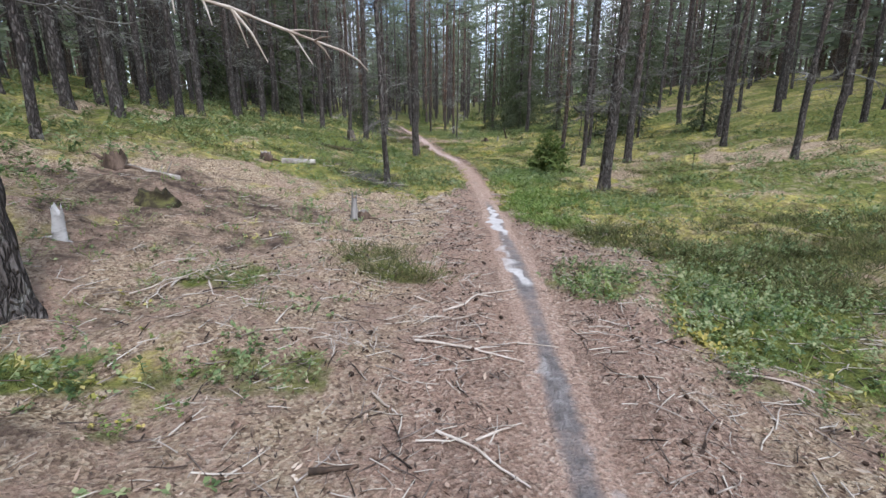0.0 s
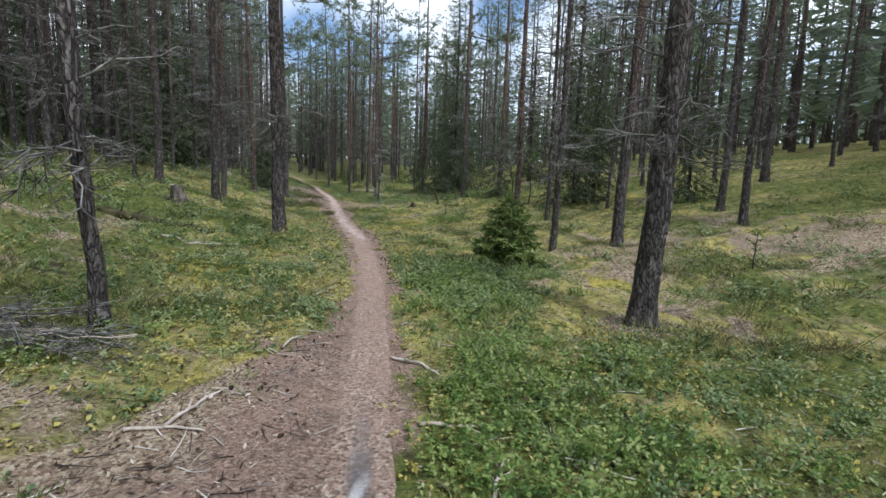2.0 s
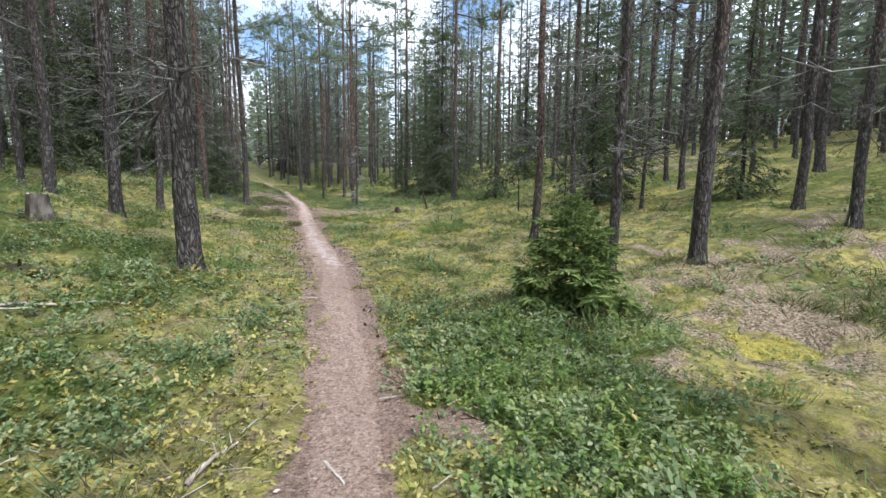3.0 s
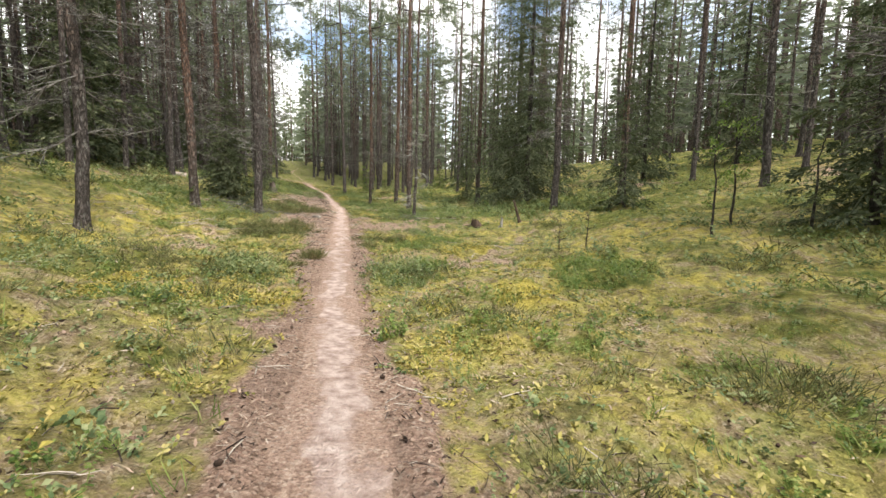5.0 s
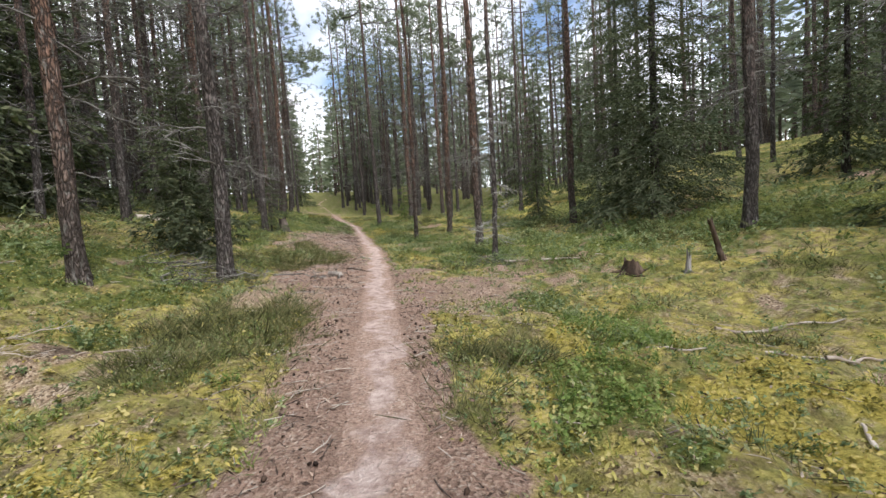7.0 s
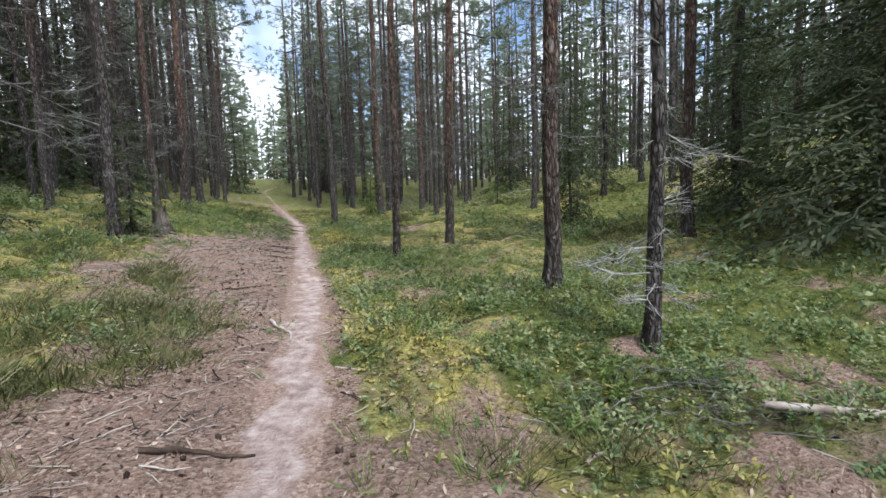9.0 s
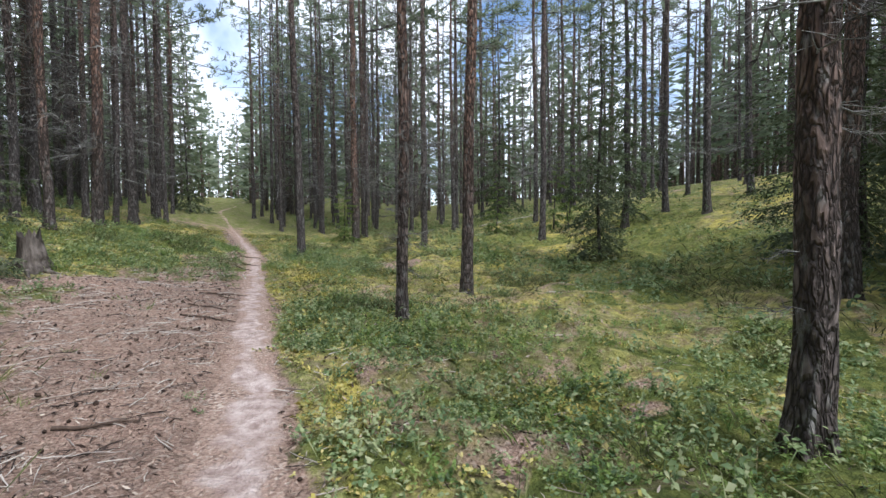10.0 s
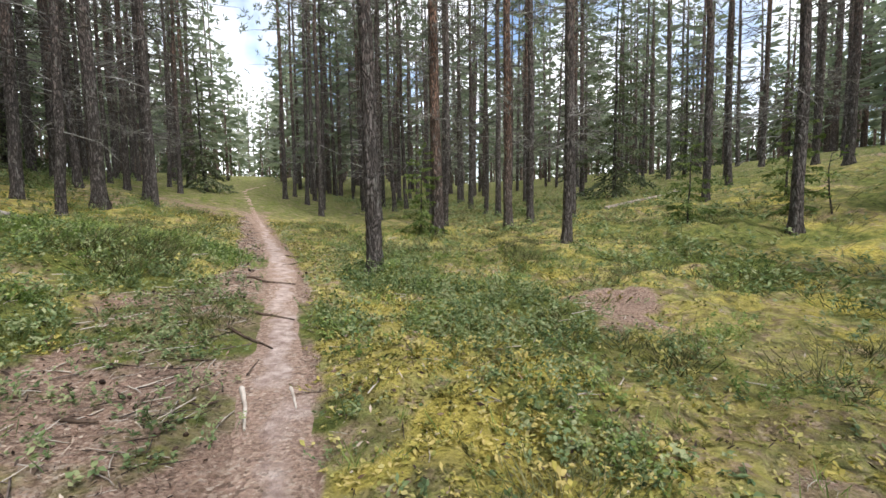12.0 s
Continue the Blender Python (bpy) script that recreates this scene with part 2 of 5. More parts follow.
GREY_WOOD = paint("weathered_wood", ((.10, .085, .07), (.28, .25, .22), (.52, .48, .43)), 7, (1, 1, 1), bump=.7, bump_size=30, distance=.006, island=.25)
STUMP_WOOD = paint("old_stump_wood", ((.025, .021, .018), (.09, .075, .062), (.26, .225, .195)), 14, (1, 1, .18), bump=1, bump_size=40, distance=.015, island=.1)
SNAG_WOOD = paint("split_snag_wood", ((.05, .045, .042), (.27, .255, .245), (.50, .48, .46)), 17, (1, 1, .1), bump=1, bump_size=50, distance=.012)
MOSSY_WOOD = paint("mossy_rotten_wood", ((.018, .016, .012), (.06, .05, .028), (.15, .15, .05)), 11, bump=1, bump_size=30, distance=.015)
PALE_WOOD = paint("barkless_stick", ((.22, .17, .13), (.45, .38, .32), (.68, .62, .55)), 7, bump=.5, bump_size=40, island=.3)
ROTTEN = paint("rotten_wood", ((.022, .017, .013), (.075, .052, .038), (.20, .145, .11)), 12, (1, 1, .3), bump=.9, bump_size=26, distance=.012, island=.2)
NEEDLES = leafy(paint("pine_needles", ((.11, .135, .10), (.205, .24, .175), (.31, .33, .24)), 3, bump=0, island=.35), (.25, .31, .18), .4)
SPRUCE_NEEDLES = leafy(paint("spruce_needles", ((.05, .065, .04), (.11, .135, .078), (.22, .235, .14)), 3, bump=0, island=.35), (.10, .14, .05), .25)
FRESH_NEEDLES = leafy(paint("young_spruce_needles", ((.07, .11, .035), (.16, .22, .065), (.29, .34, .11)), 3, bump=0, island=.35), (.13, .19, .05), .3)
SHRUB_LEAVES = leafy(paint("dwarf_shrub_leaves", ((.05, .078, .034), (.12, .185, .08), (.25, .32, .14), (.43, .45, .24)), 4.5, bump=0, rough=.55, island=.3, detail=4), (.18, .27, .09), .3)
BRIGHT_LEAVES = leafy(paint("bilberry_leaves", ((.06, .105, .03), (.16, .25, .062), (.30, .38, .11), (.43, .45, .19)), 4.5, bump=0, rough=.55, island=.3, detail=4), (.2, .31, .07), .35)
HEATHER = paint("heather_shoots", ((.06, .068, .028), (.15, .16, .06), (.29, .25, .13)), 5, bump=0, island=.35, detail=4)
MOSS_BLADES = leafy(paint("moss_shoots", ((.055, .06, .022), (.22, .23, .06), (.43, .40, .115), (.58, .50, .21)), 5, bump=0, island=.55, detail=4), (.30, .31, .07), .25)
GOLD_MOSS = leafy(paint("golden_moss_shoots", ((.09, .085, .025), (.33, .30, .07), (.54, .46, .12), (.62, .50, .19)), 5, bump=0, island=.55, detail=4), (.34, .32, .07), .25)
DRY_LITTER = paint("dry_leaves_and_needles", ((.06, .042, .033), (.17, .11, .082), (.33, .225, .17), (.46, .35, .27), (.56, .47, .38)), 3, bump=0, island=.8)
TWIG_BARK = paint("fallen_twig_bark", ((.04, .03, .025), (.15, .115, .095), (.33, .28, .24), (.58, .52, .45)), 6, bump=0, island=.8)
CONE = paint("cone_scales", ((.025, .017, .013), (.07, .045, .032), (.13, .09, .065)), 40, bump=.6, bump_size=160, island=.3)


def ground_material():
    """Needle litter, moss, lichen and low green, mixed by the masks stored with the ground."""
    mat = bpy.data.materials.new("forest_floor")
    mat.use_nodes = True
    n, l = mat.node_tree.nodes, mat.node_tree.links
    b = n["Principled BSDF"]
    b.inputs["Roughness"].default_value, b.inputs["Specular IOR Level"].default_value = .95, .15
    co = n.new("ShaderNodeTexCoord")

    def noise_of(scale, detail=6, rough=.6):
        q = n.new("ShaderNodeTexNoise")
        q.inputs["Scale"].default_value, q.inputs["Detail"].default_value, q.inputs["Roughness"].default_value = scale, detail, rough
        l.new(co.outputs["Object"], q.inputs["Vector"])
        return q.outputs["Fac"]

    def ramp_of(fac, stops):
        r = n.new("ShaderNodeValToRGB")
        while len(r.color_ramp.elements) < len(stops):
            r.color_ramp.elements.new(.5)
        for e, (p, c) in zip(r.color_ramp.elements, stops):
            e.position, e.color = p, (*c, 1)
        l.new(fac, r.inputs["Fac"])
        return r.outputs["Color"]

    def mask(name):
        a = n.new("ShaderNodeAttribute")
        a.attribute_name = name
        return a.outputs["Fac"]

    def mix(f, a, c, kind="MIX"):
        m = n.new("ShaderNodeMix")
        m.data_type, m.blend_type = "RGBA", kind
        l.new(f, m.inputs["Factor"])
        l.new(a, m.inputs["A"])
        l.new(c, m.inputs["B"])
        return m.outputs["Result"]

    def edge(m, scale, amount=.5):
        """A mask with a ragged edge."""
        q = n.new("ShaderNodeMath")
        q.operation = "MULTIPLY_ADD"
        l.new(noise_of(scale, 5), q.inputs[0])
        q.inputs[1].default_value = amount * 2
        l.new(m, q.inputs[2])
        r = n.new("ShaderNodeMapRange")
        r.inputs["From Min"].default_value, r.inputs["From Max"].default_value = .35 + amount, .65 + amount
        l.new(q.outputs[0], r.inputs["Value"])
        return r.outputs["Result"]

    def blend(m, scale, amount=.5):
        q = n.new("ShaderNodeMath")
        q.operation = "MULTIPLY_ADD"
        l.new(noise_of(scale, 9, .78), q.inputs[0])
        q.inputs[1].default_value = amount * 2
        l.new(m, q.inputs[2])
        r = n.new("ShaderNodeMapRange")
        r.inputs["From Min"].default_value, r.inputs["From Max"].default_value = .30 + amount, .84 + amount
        l.new(q.outputs[0], r.inputs["Value"])
        return r.outputs["Result"]

    def window(fac, lo, hi, top=1.0):
        r = n.new("ShaderNodeMapRange")
        r.inputs["From Min"].default_value, r.inputs["From Max"].default_value, r.inputs["To Max"].default_value = lo, hi, top
        l.new(fac, r.inputs["Value"])
        return r.outputs["Result"]

    crumbs = n.new("ShaderNodeTexVoronoi")
    crumbs.inputs["Scale"].default_value = 70
    l.new(co.outputs["Object"], crumbs.inputs["Vector"])
    crumb = n.new("ShaderNodeSeparateColor")
    l.new(crumbs.outputs["Color"], crumb.inputs[0])
    litter = ramp_of(crumb.outputs[0], ((0, (.12, .078, .058)), (.25, (.35, .23, .17)), (.6, (.52, .36, .275)), (.85, (.63, .48, .375)), (1, (.75, .64, .53))))
    litter = mix(window(noise_of(2.2), .3, .6, .8), litter, ramp_of(noise_of(55, 6, .8), ((.34, (.09, .06, .045)), (.44, (.33, .21, .155)), (.54, (.53, .365, .28)), (.68, (.69, .545, .43)))))
    litter = mix(window(noise_of(1.7, 7, .7), .48, .62, .5), litter, ramp_of(noise_of(34, 8, .8), ((.36, (.06, .04, .032)), (.48, (.21, .145, .115)), (.58, (.37, .265, .21)), (.7, (.54, .44, .37)))))
    straw = ramp_of(crumb.outputs[1], ((0, (.11, .075, .05)), (.3, (.36, .26, .17)), (.7, (.59, .455, .31)), (1, (.77, .65, .48))))
    litter = mix(edge(mask("straw"), 3), litter, straw)
    # shadowed crevices between litter bits, painted as dark flecks
    litter = mix(window(noise_of(21, 8, .85), .54, .66, .65), litter, ramp_of(noise_of(60), ((.3, (.045, .032, .026)), (.7, (.17, .12, .095)))))
    moss = ramp_of(noise_of(9, 9, .75), ((.28, (.14, .13, .04)), (.40, (.38, .345, .09)), (.50, (.57, .50, .14)), (.60, (.68, .57, .20)), (.72, (.66, .52, .29))))
    olive = ramp_of(noise_of(13, 8, .75), ((.28, (.075, .085, .03)), (.42, (.22, .24, .075)), (.55, (.40, .39, .14)), (.72, (.53, .47, .24))))
    moss = mix(window(noise_of(1.9, 5), .42, .58), moss, olive)
    moss = mix(window(noise_of(4.1, 8, .75), .52, .60, .7), moss, litter)
    moss = mix(window(noise_of(9.5, 8, .8), .52, .62, .7), moss, litter)
    cells = n.new("ShaderNodeTexVoronoi")
    cells.feature = "SMOOTH_F1"
    cells.inputs["Scale"].default_value, cells.inputs["Smoothness"].default_value = 8.5, .35
    warped = n.new("ShaderNodeVectorMath")
    warped.operation = "MULTIPLY_ADD"
    wobble = n.new("ShaderNodeTexNoise")
    wobble.inputs["Scale"].default_value, wobble.inputs["Detail"].default_value = 11, 4
    l.new(co.outputs["Object"], wobble.inputs["Vector"])
    l.new(wobble.outputs["Color"], warped.inputs[0])
    warped.inputs[1].default_value = (.13, .13, .13)
    l.new(co.outputs["Object"], warped.inputs[2])
    l.new(warped.outputs[0], cells.inputs["Vector"])
    # hollows between moss cushions, with their shade painted in
    moss = mix(window(cells.outputs["Distance"], .48, .72, .5), moss, ramp_of(noise_of(40), ((.3, (.06, .05, .022)), (.7, (.26, .19, .10)))))
    # darker moss for contrast, painting in the shade of deeper gaps
    deep = ramp_of(noise_of(17, 8, .75), ((.3, (.025, .03, .012)), (.5, (.085, .10, .03)), (.7, (.22, .23, .07))))
    moss = mix(window(noise_of(3.4, 8, .78), .53, .62, .6), moss, deep)
    green = ramp_of(noise_of(11, 7, .7), ((.3, (.06, .08, .026)), (.5, (.17, .20, .052)), (.7, (.33, .33, .09))))
    gold = ramp_of(noise_of(19, 9, .78), ((.30, (.12, .11, .035)), (.42, (.37, .325, .075)), (.52, (.60, .505, .12)), (.62, (.69, .565, .17)), (.74, (.58, .43, .2))))
    col = mix(edge(mask("moss"), 5), litter, moss)
    col = mix(edge(mask("gold"), 5), col, gold)
    col = mix(edge(mask("green"), 4), col, green)
    # dark litter, and at some beds shade painted into the floor colour
    col = mix(edge(mask("dark"), 6), col, ramp_of(noise_of(15), ((.3, (.045, .032, .026)), (.7, (.17, .12, .095)))))
    # small dark holes over the whole floor: shade of gaps put into the colour
    col = mix(window(noise_of(27, 8, .85), .54, .65, .5), col, ramp_of(noise_of(60), ((.3, (.04, .034, .022)), (.7, (.15, .13, .07)))))
    grey = ramp_of(noise_of(16), ((.3, (.13, .115, .11)), (.7, (.30, .27, .26))))
    pink = ramp_of(noise_of(14), ((.32, (.34, .235, .195)), (.5, (.58, .445, .385)), (.68, (.78, .66, .60))))
    white = ramp_of(noise_of(14), ((.3, (.56, .52, .50)), (.7, (.82, .79, .78))))
    col = mix(blend(mask("grey"), 5), col, grey)
    col = mix(blend(mask("sand"), 11), col, mix(mask("white"), pink, white))
    l.new(col, b.inputs["Base Color"])
    h, bp = n.new("ShaderNodeMath"), n.new("ShaderNodeBump")
    h.operation = "MULTIPLY_ADD"
    l.new(crumbs.outputs["Distance"], h.inputs[0])
    h.inputs[1].default_value = .35
    l.new(noise_of(38, 6, .7), h.inputs[2])
    mound = n.new("ShaderNodeMath")
    mound.operation = "MULTIPLY_ADD"
    l.new(cells.outputs["Distance"], mound.inputs[0])
    mound.inputs[1].default_value = -1.0
    l.new(h.outputs[0], mound.inputs[2])
    l.new(mound.outputs[0], bp.inputs["Height"])
    bp.inputs["Strength"].default_value, bp.inputs["Distance"].default_value = 1, .045
    l.new(bp.outputs["Normal"], b.inputs["Normal"])
    return mat


def trail_material():
    """Trodden sand, white at first and pinkish further on, under a broken layer of needles."""
    mat = bpy.data.materials.new("trodden_sand")
    mat.use_nodes = True
    n, l = mat.node_tree.nodes, mat.node_tree.links
    b = n["Principled BSDF"]
    b.inputs["Roughness"].default_value = .95
    co = n.new("ShaderNodeTexCoord")

    def noise_of(scale, detail=6, rough=.6):
        q = n.new("ShaderNodeTexNoise")
        q.inputs["Scale"].default_value, q.inputs["Detail"].default_value, q.inputs["Roughness"].default_value = scale, detail, rough
        l.new(co.outputs["Object"], q.inputs["Vector"])
        return q.outputs["Fac"]

    def ramp_of(fac, stops):
        r = n.new("ShaderNodeValToRGB")
        while len(r.color_ramp.elements) < len(stops):
            r.color_ramp.elements.new(.5)
        for e, (p, c) in zip(r.color_ramp.elements, stops):
            e.position, e.color = p, (*c, 1)
        l.new(fac, r.inputs["Fac"])
        return r.outputs["Color"]

    def mask(name):
        a = n.new("ShaderNodeAttribute")
        a.attribute_name = name
        return a.outputs["Fac"]

    def mix(f, a, c):
        m = n.new("ShaderNodeMix")
        m.data_type = "RGBA"
        l.new(f, m.inputs["Factor"])
        l.new(a, m.inputs["A"])
        l.new(c, m.inputs["B"])
        return m.outputs["Result"]

    def edge(m, scale, amount=.5):
        q = n.new("ShaderNodeMath")
        q.operation = "MULTIPLY_ADD"
        l.new(noise_of(scale, 9, .78), q.inputs[0])
        q.inputs[1].default_value = amount * 2
        l.new(m, q.inputs[2])
        r = n.new("ShaderNodeMapRange")
        r.inputs["From Min"].default_value, r.inputs["From Max"].default_value = .30 + amount, .84 + amount
        l.new(q.outputs[0], r.inputs["Value"])
        return r.outputs["Result"]

    def window(fac, lo, hi, top=1.0):
        r = n.new("ShaderNodeMapRange")
        r.inputs["From Min"].default_value, r.inputs["From Max"].default_value, r.inputs["To Max"].default_value = lo, hi, top
        l.new(fac, r.inputs["Value"])
        return r.outputs["Result"]

    crumbs = n.new("ShaderNodeTexVoronoi")
    crumbs.inputs["Scale"].default_value = 70
    l.new(co.outputs["Object"], crumbs.inputs["Vector"])
    crumb = n.new("ShaderNodeSeparateColor")
    l.new(crumbs.outputs["Color"], crumb.inputs[0])
    litter = ramp_of(crumb.outputs[0], ((0, (.12, .078, .058)), (.25, (.35, .23, .17)), (.6, (.52, .36, .275)), (.85, (.63, .48, .375)), (1, (.75, .64, .53))))
    litter = mix(window(noise_of(2.2), .3, .6, .8), litter, ramp_of(noise_of(55, 6, .8), ((.34, (.09, .06, .045)), (.44, (.33, .21, .155)), (.54, (.53, .365, .28)), (.68, (.69, .545, .43)))))
    # dark flecks paint the shade in crevices of the litter, as on the ground
    litter = mix(window(noise_of(21, 8, .85), .54, .66, .65), litter, ramp_of(noise_of(60), ((.3, (.045, .032, .026)), (.7, (.17, .12, .095)))))
    grey = ramp_of(noise_of(16), ((.3, (.13, .115, .11)), (.7, (.30, .27, .26))))
    pink = ramp_of(noise_of(14), ((.32, (.34, .235, .195)), (.5, (.58, .445, .385)), (.68, (.78, .66, .60))))
    white = ramp_of(noise_of(14), ((.3, (.56, .52, .50)), (.7, (.82, .79, .78))))
    # finer dark holes, again shade put into the litter colour
    litter = mix(window(noise_of(27, 8, .85), .54, .65, .5), litter, ramp_of(noise_of(60), ((.3, (.04, .034, .022)), (.7, (.15, .13, .07)))))
    col = mix(edge(mask("grey"), 5), litter, grey)
    col = mix(edge(mask("sand"), 11), col, mix(mask("white"), pink, white))
    l.new(col, b.inputs["Base Color"])
    h, bp = n.new("ShaderNodeMath"), n.new("ShaderNodeBump")
    h.operation = "MULTIPLY_ADD"
    l.new(crumbs.outputs["Distance"], h.inputs[0])
    h.inputs[1].default_value = .35
    l.new(noise_of(38, 6, .7), h.inputs[2])
    l.new(h.outputs[0], bp.inputs["Height"])
    bp.inputs["Strength"].default_value, bp.inputs["Distance"].default_value = 1, .032
    l.new(bp.outputs["Normal"], b.inputs["Normal"])
    return mat


FOREST_FLOOR, TRODDEN = ground_material(), trail_material()

# ---- where the low plants grow and the floor darkens: ellipses x, y, half width, half depth, heading ----
SHRUB_BEDS, BRIGHT_BEDS, HEATHER_BEDS, MOSS_BEDS, LITTER_BEDS, DARK_BEDS = [], [], [], [], [], []


def bed(beds, x, y, a, b=None, turn=0):
    beds.append((x, y, a, b or a, radians(turn)))


def in_beds(beds, x, y):
    best = np.zeros_like(np.asarray(x, float))
    ragged = (fbm(x, y, .6, 31, 4) - .5) * 1.4
    for cx, cy, a, b, w in beds:
        u, v = (x - cx) * math.cos(w) + (y - cy) * math.sin(w), -(x - cx) * math.sin(w) + (y - cy) * math.cos(w)
        best = np.maximum(best, 1 - step(.65, 1.2, np.hypot(u / a, v / b) + ragged))
    return best


bed(LITTER_BEDS, -2.38, 4.51, 1.41, 2.78, 25)
bed(LITTER_BEDS, 0.12, 1.57, 0.30, 0.73, -3)
bed(LITTER_BEDS, -0.01, 8.12, 0.49, 0.28, 21)
bed(LITTER_BEDS, 4.34, 11.68, 0.82, 1.56, -33)
bed(LITTER_BEDS, 3.41, 8.81, 0.75, 0.99, -45)
bed(LITTER_BEDS, -2.84, 20.75, 0.72, 1.16, 28)
bed(LITTER_BEDS, -0.44, 16.63, 0.30, 0.18, 23)
bed(LITTER_BEDS, 1.98, 21.13, 0.73, 1.65, -15)
bed(LITTER_BEDS, -2.62, 22.01, 0.37, 0.52, 37)
bed(LITTER_BEDS, -1.08, 21.48, 0.24, 0.74, 17)
bed(LITTER_BEDS, 0.34, 24.37, 1.09, 1.02, -7)
bed(LITTER_BEDS, 3.33, 23.66, 0.59, 0.72, -38)
bed(LITTER_BEDS, -0.15, 20.88, 0.20, 0.18, -5)
bed(LITTER_BEDS, -0.57, 36.30, 0.66, 0.76, -26)
bed(LITTER_BEDS, -3.75, 35.05, 0.36, 0.34, 31)
bed(BRIGHT_BEDS, -1.04, 1.50, 0.21, 0.20, 26)
bed(BRIGHT_BEDS, -1.14, 1.02, 0.10, 0.10, 34)
bed(BRIGHT_BEDS, 1.08, 2.76, 0.14, 0.29, -18)
bed(BRIGHT_BEDS, 1.54, 7.09, 0.75, 1.95, -11)
bed(BRIGHT_BEDS, 1.50, 8.99, 0.50, 0.79, -15)
bed(BRIGHT_BEDS, 1.85, 11.07, 0.30, 0.82, -13)
bed(BRIGHT_BEDS, -3.62, 22.00, 0.32, 0.44, 28)
bed(BRIGHT_BEDS, 2.88, 19.28, 0.73, 0.98, -30)
bed(BRIGHT_BEDS, 2.70, 17.52, 0.17, 0.45, -42)
bed(BRIGHT_BEDS, 0.36, 16.71, 0.11, 0.08, -2)
bed(BRIGHT_BEDS, 0.75, 21.95, 0.40, 0.45, -6)
bed(BRIGHT_BEDS, 1.20, 22.90, 0.47, 0.85, -22)
bed(BRIGHT_BEDS, 0.47, 21.29, 0.27, 0.35, -19)
bed(BRIGHT_BEDS, 5.80, 27.03, 1.61, 1.55, -37)
bed(BRIGHT_BEDS, -0.87, 34.12, 0.13, 0.19, -46)
bed(BRIGHT_BEDS, 1.46, 37.82, 1.68, 0.86, -36)
bed(BRIGHT_BEDS, -2.66, 35.34, 0.18, 0.48, 7)
bed(BRIGHT_BEDS, -5.54, 38.43, 1.53, 1.95, 29)
bed(SHRUB_BEDS, -0.64, 1.54, 0.18, 0.32, 16)
bed(SHRUB_BEDS, 2.49, 2.98, 0.76, 1.72, -34)
bed(SHRUB_BEDS, 1.19, 3.11, 0.33, 0.60, -18)
bed(SHRUB_BEDS, -1.43, 2.75, 0.29, 0.29, 23)
bed(SHRUB_BEDS, -0.22, 8.90, 0.69, 0.45, 19)
bed(SHRUB_BEDS, -1.45, 11.71, 1.18, 0.84, 21)
bed(SHRUB_BEDS, -0.48, 10.97, 0.64, 0.59, 14)
bed(SHRUB_BEDS, 5.10, 9.79, 0.40, 0.99, -50)
bed(SHRUB_BEDS, 0.51, 19.03, 0.48, 0.84, -3)
bed(SHRUB_BEDS, -1.51, 19.49, 0.23, 0.59, 21)
bed(SHRUB_BEDS, 1.03, 16.80, 0.40, 0.10, -21)
bed(SHRUB_BEDS, 1.91, 16.92, 0.36, 0.24, -38)
bed(SHRUB_BEDS, -1.38, 17.02, 0.16, 0.24, 38)
bed(SHRUB_BEDS, -1.15, 18.62, 0.37, 0.35, 21)
bed(SHRUB_BEDS, 1.91, 28.64, 3.51, 2.40, -13)
bed(SHRUB_BEDS, -3.37, 24.06, 1.00, 0.86, 31)
bed(SHRUB_BEDS, -2.95, 22.75, 0.20, 0.33, 35)
bed(SHRUB_BEDS, 0.70, 20.86, 0.12, 0.18, -29)
bed(SHRUB_BEDS, -0.64, 28.83, 0.45, 0.64, -6)
bed(SHRUB_BEDS, 0.31, 28.68, 0.27, 0.48, -25)
bed(SHRUB_BEDS, 0.17, 27.93, 0.40, 0.40, -30)
bed(SHRUB_BEDS, 1.66, 29.32, 0.62, 0.91, -38)
bed(SHRUB_BEDS, -5.15, 34.97, 3.75, 1.41, 25)
bed(SHRUB_BEDS, -1.13, 31.85, 0.89, 1.46, 2)
bed(SHRUB_BEDS, -4.24, 36.15, 0.66, 0.71, 28)
bed(SHRUB_BEDS, -2.41, 37.68, 0.72, 1.08, 1)
bed(SHRUB_BEDS, -2.58, 34.69, 0.18, 0.18, 7)
bed(SHRUB_BEDS, -1.69, 34.64, 0.18, 0.11, -19)
bed(HEATHER_BEDS, -0.49, 3.34, 0.37, 0.48, 7)
bed(HEATHER_BEDS, 1.75, 4.60, 0.38, 0.52, -18)
bed(HEATHER_BEDS, -2.00, 22.79, 0.52, 1.09, 16)
bed(HEATHER_BEDS, -2.34, 18.71, 0.36, 0.53, 34)
bed(HEATHER_BEDS, 1.46, 17.34, 0.17, 0.31, -26)
bed(HEATHER_BEDS, -2.06, 23.43, 0.57, 0.65, 21)
bed(HEATHER_BEDS, -1.95, 22.15, 0.44, 0.52, 27)
bed(HEATHER_BEDS, 0.08, 22.46, 0.45, 0.37, -7)
bed(HEATHER_BEDS, -0.17, 21.39, 0.18, 0.22, -4)
bed(HEATHER_BEDS, 3.80, 24.29, 0.41, 0.59, -38)
bed(HEATHER_BEDS, -3.23, 29.80, 0.23, 0.61, 31)
bed(HEATHER_BEDS, -5.00, 37.65, 0.41, 1.30, 28)
bed(HEATHER_BEDS, -3.56, 35.74, 0.15, 0.36, 22)
bed(HEATHER_BEDS, -0.60, 39.24, 0.31, 1.01, -15)
bed(HEATHER_BEDS, 2.74, 11.39, 0.47, 0.51, -21)
bed(MOSS_BEDS, 1.49, 2.09, 0.16, 0.22, -29)
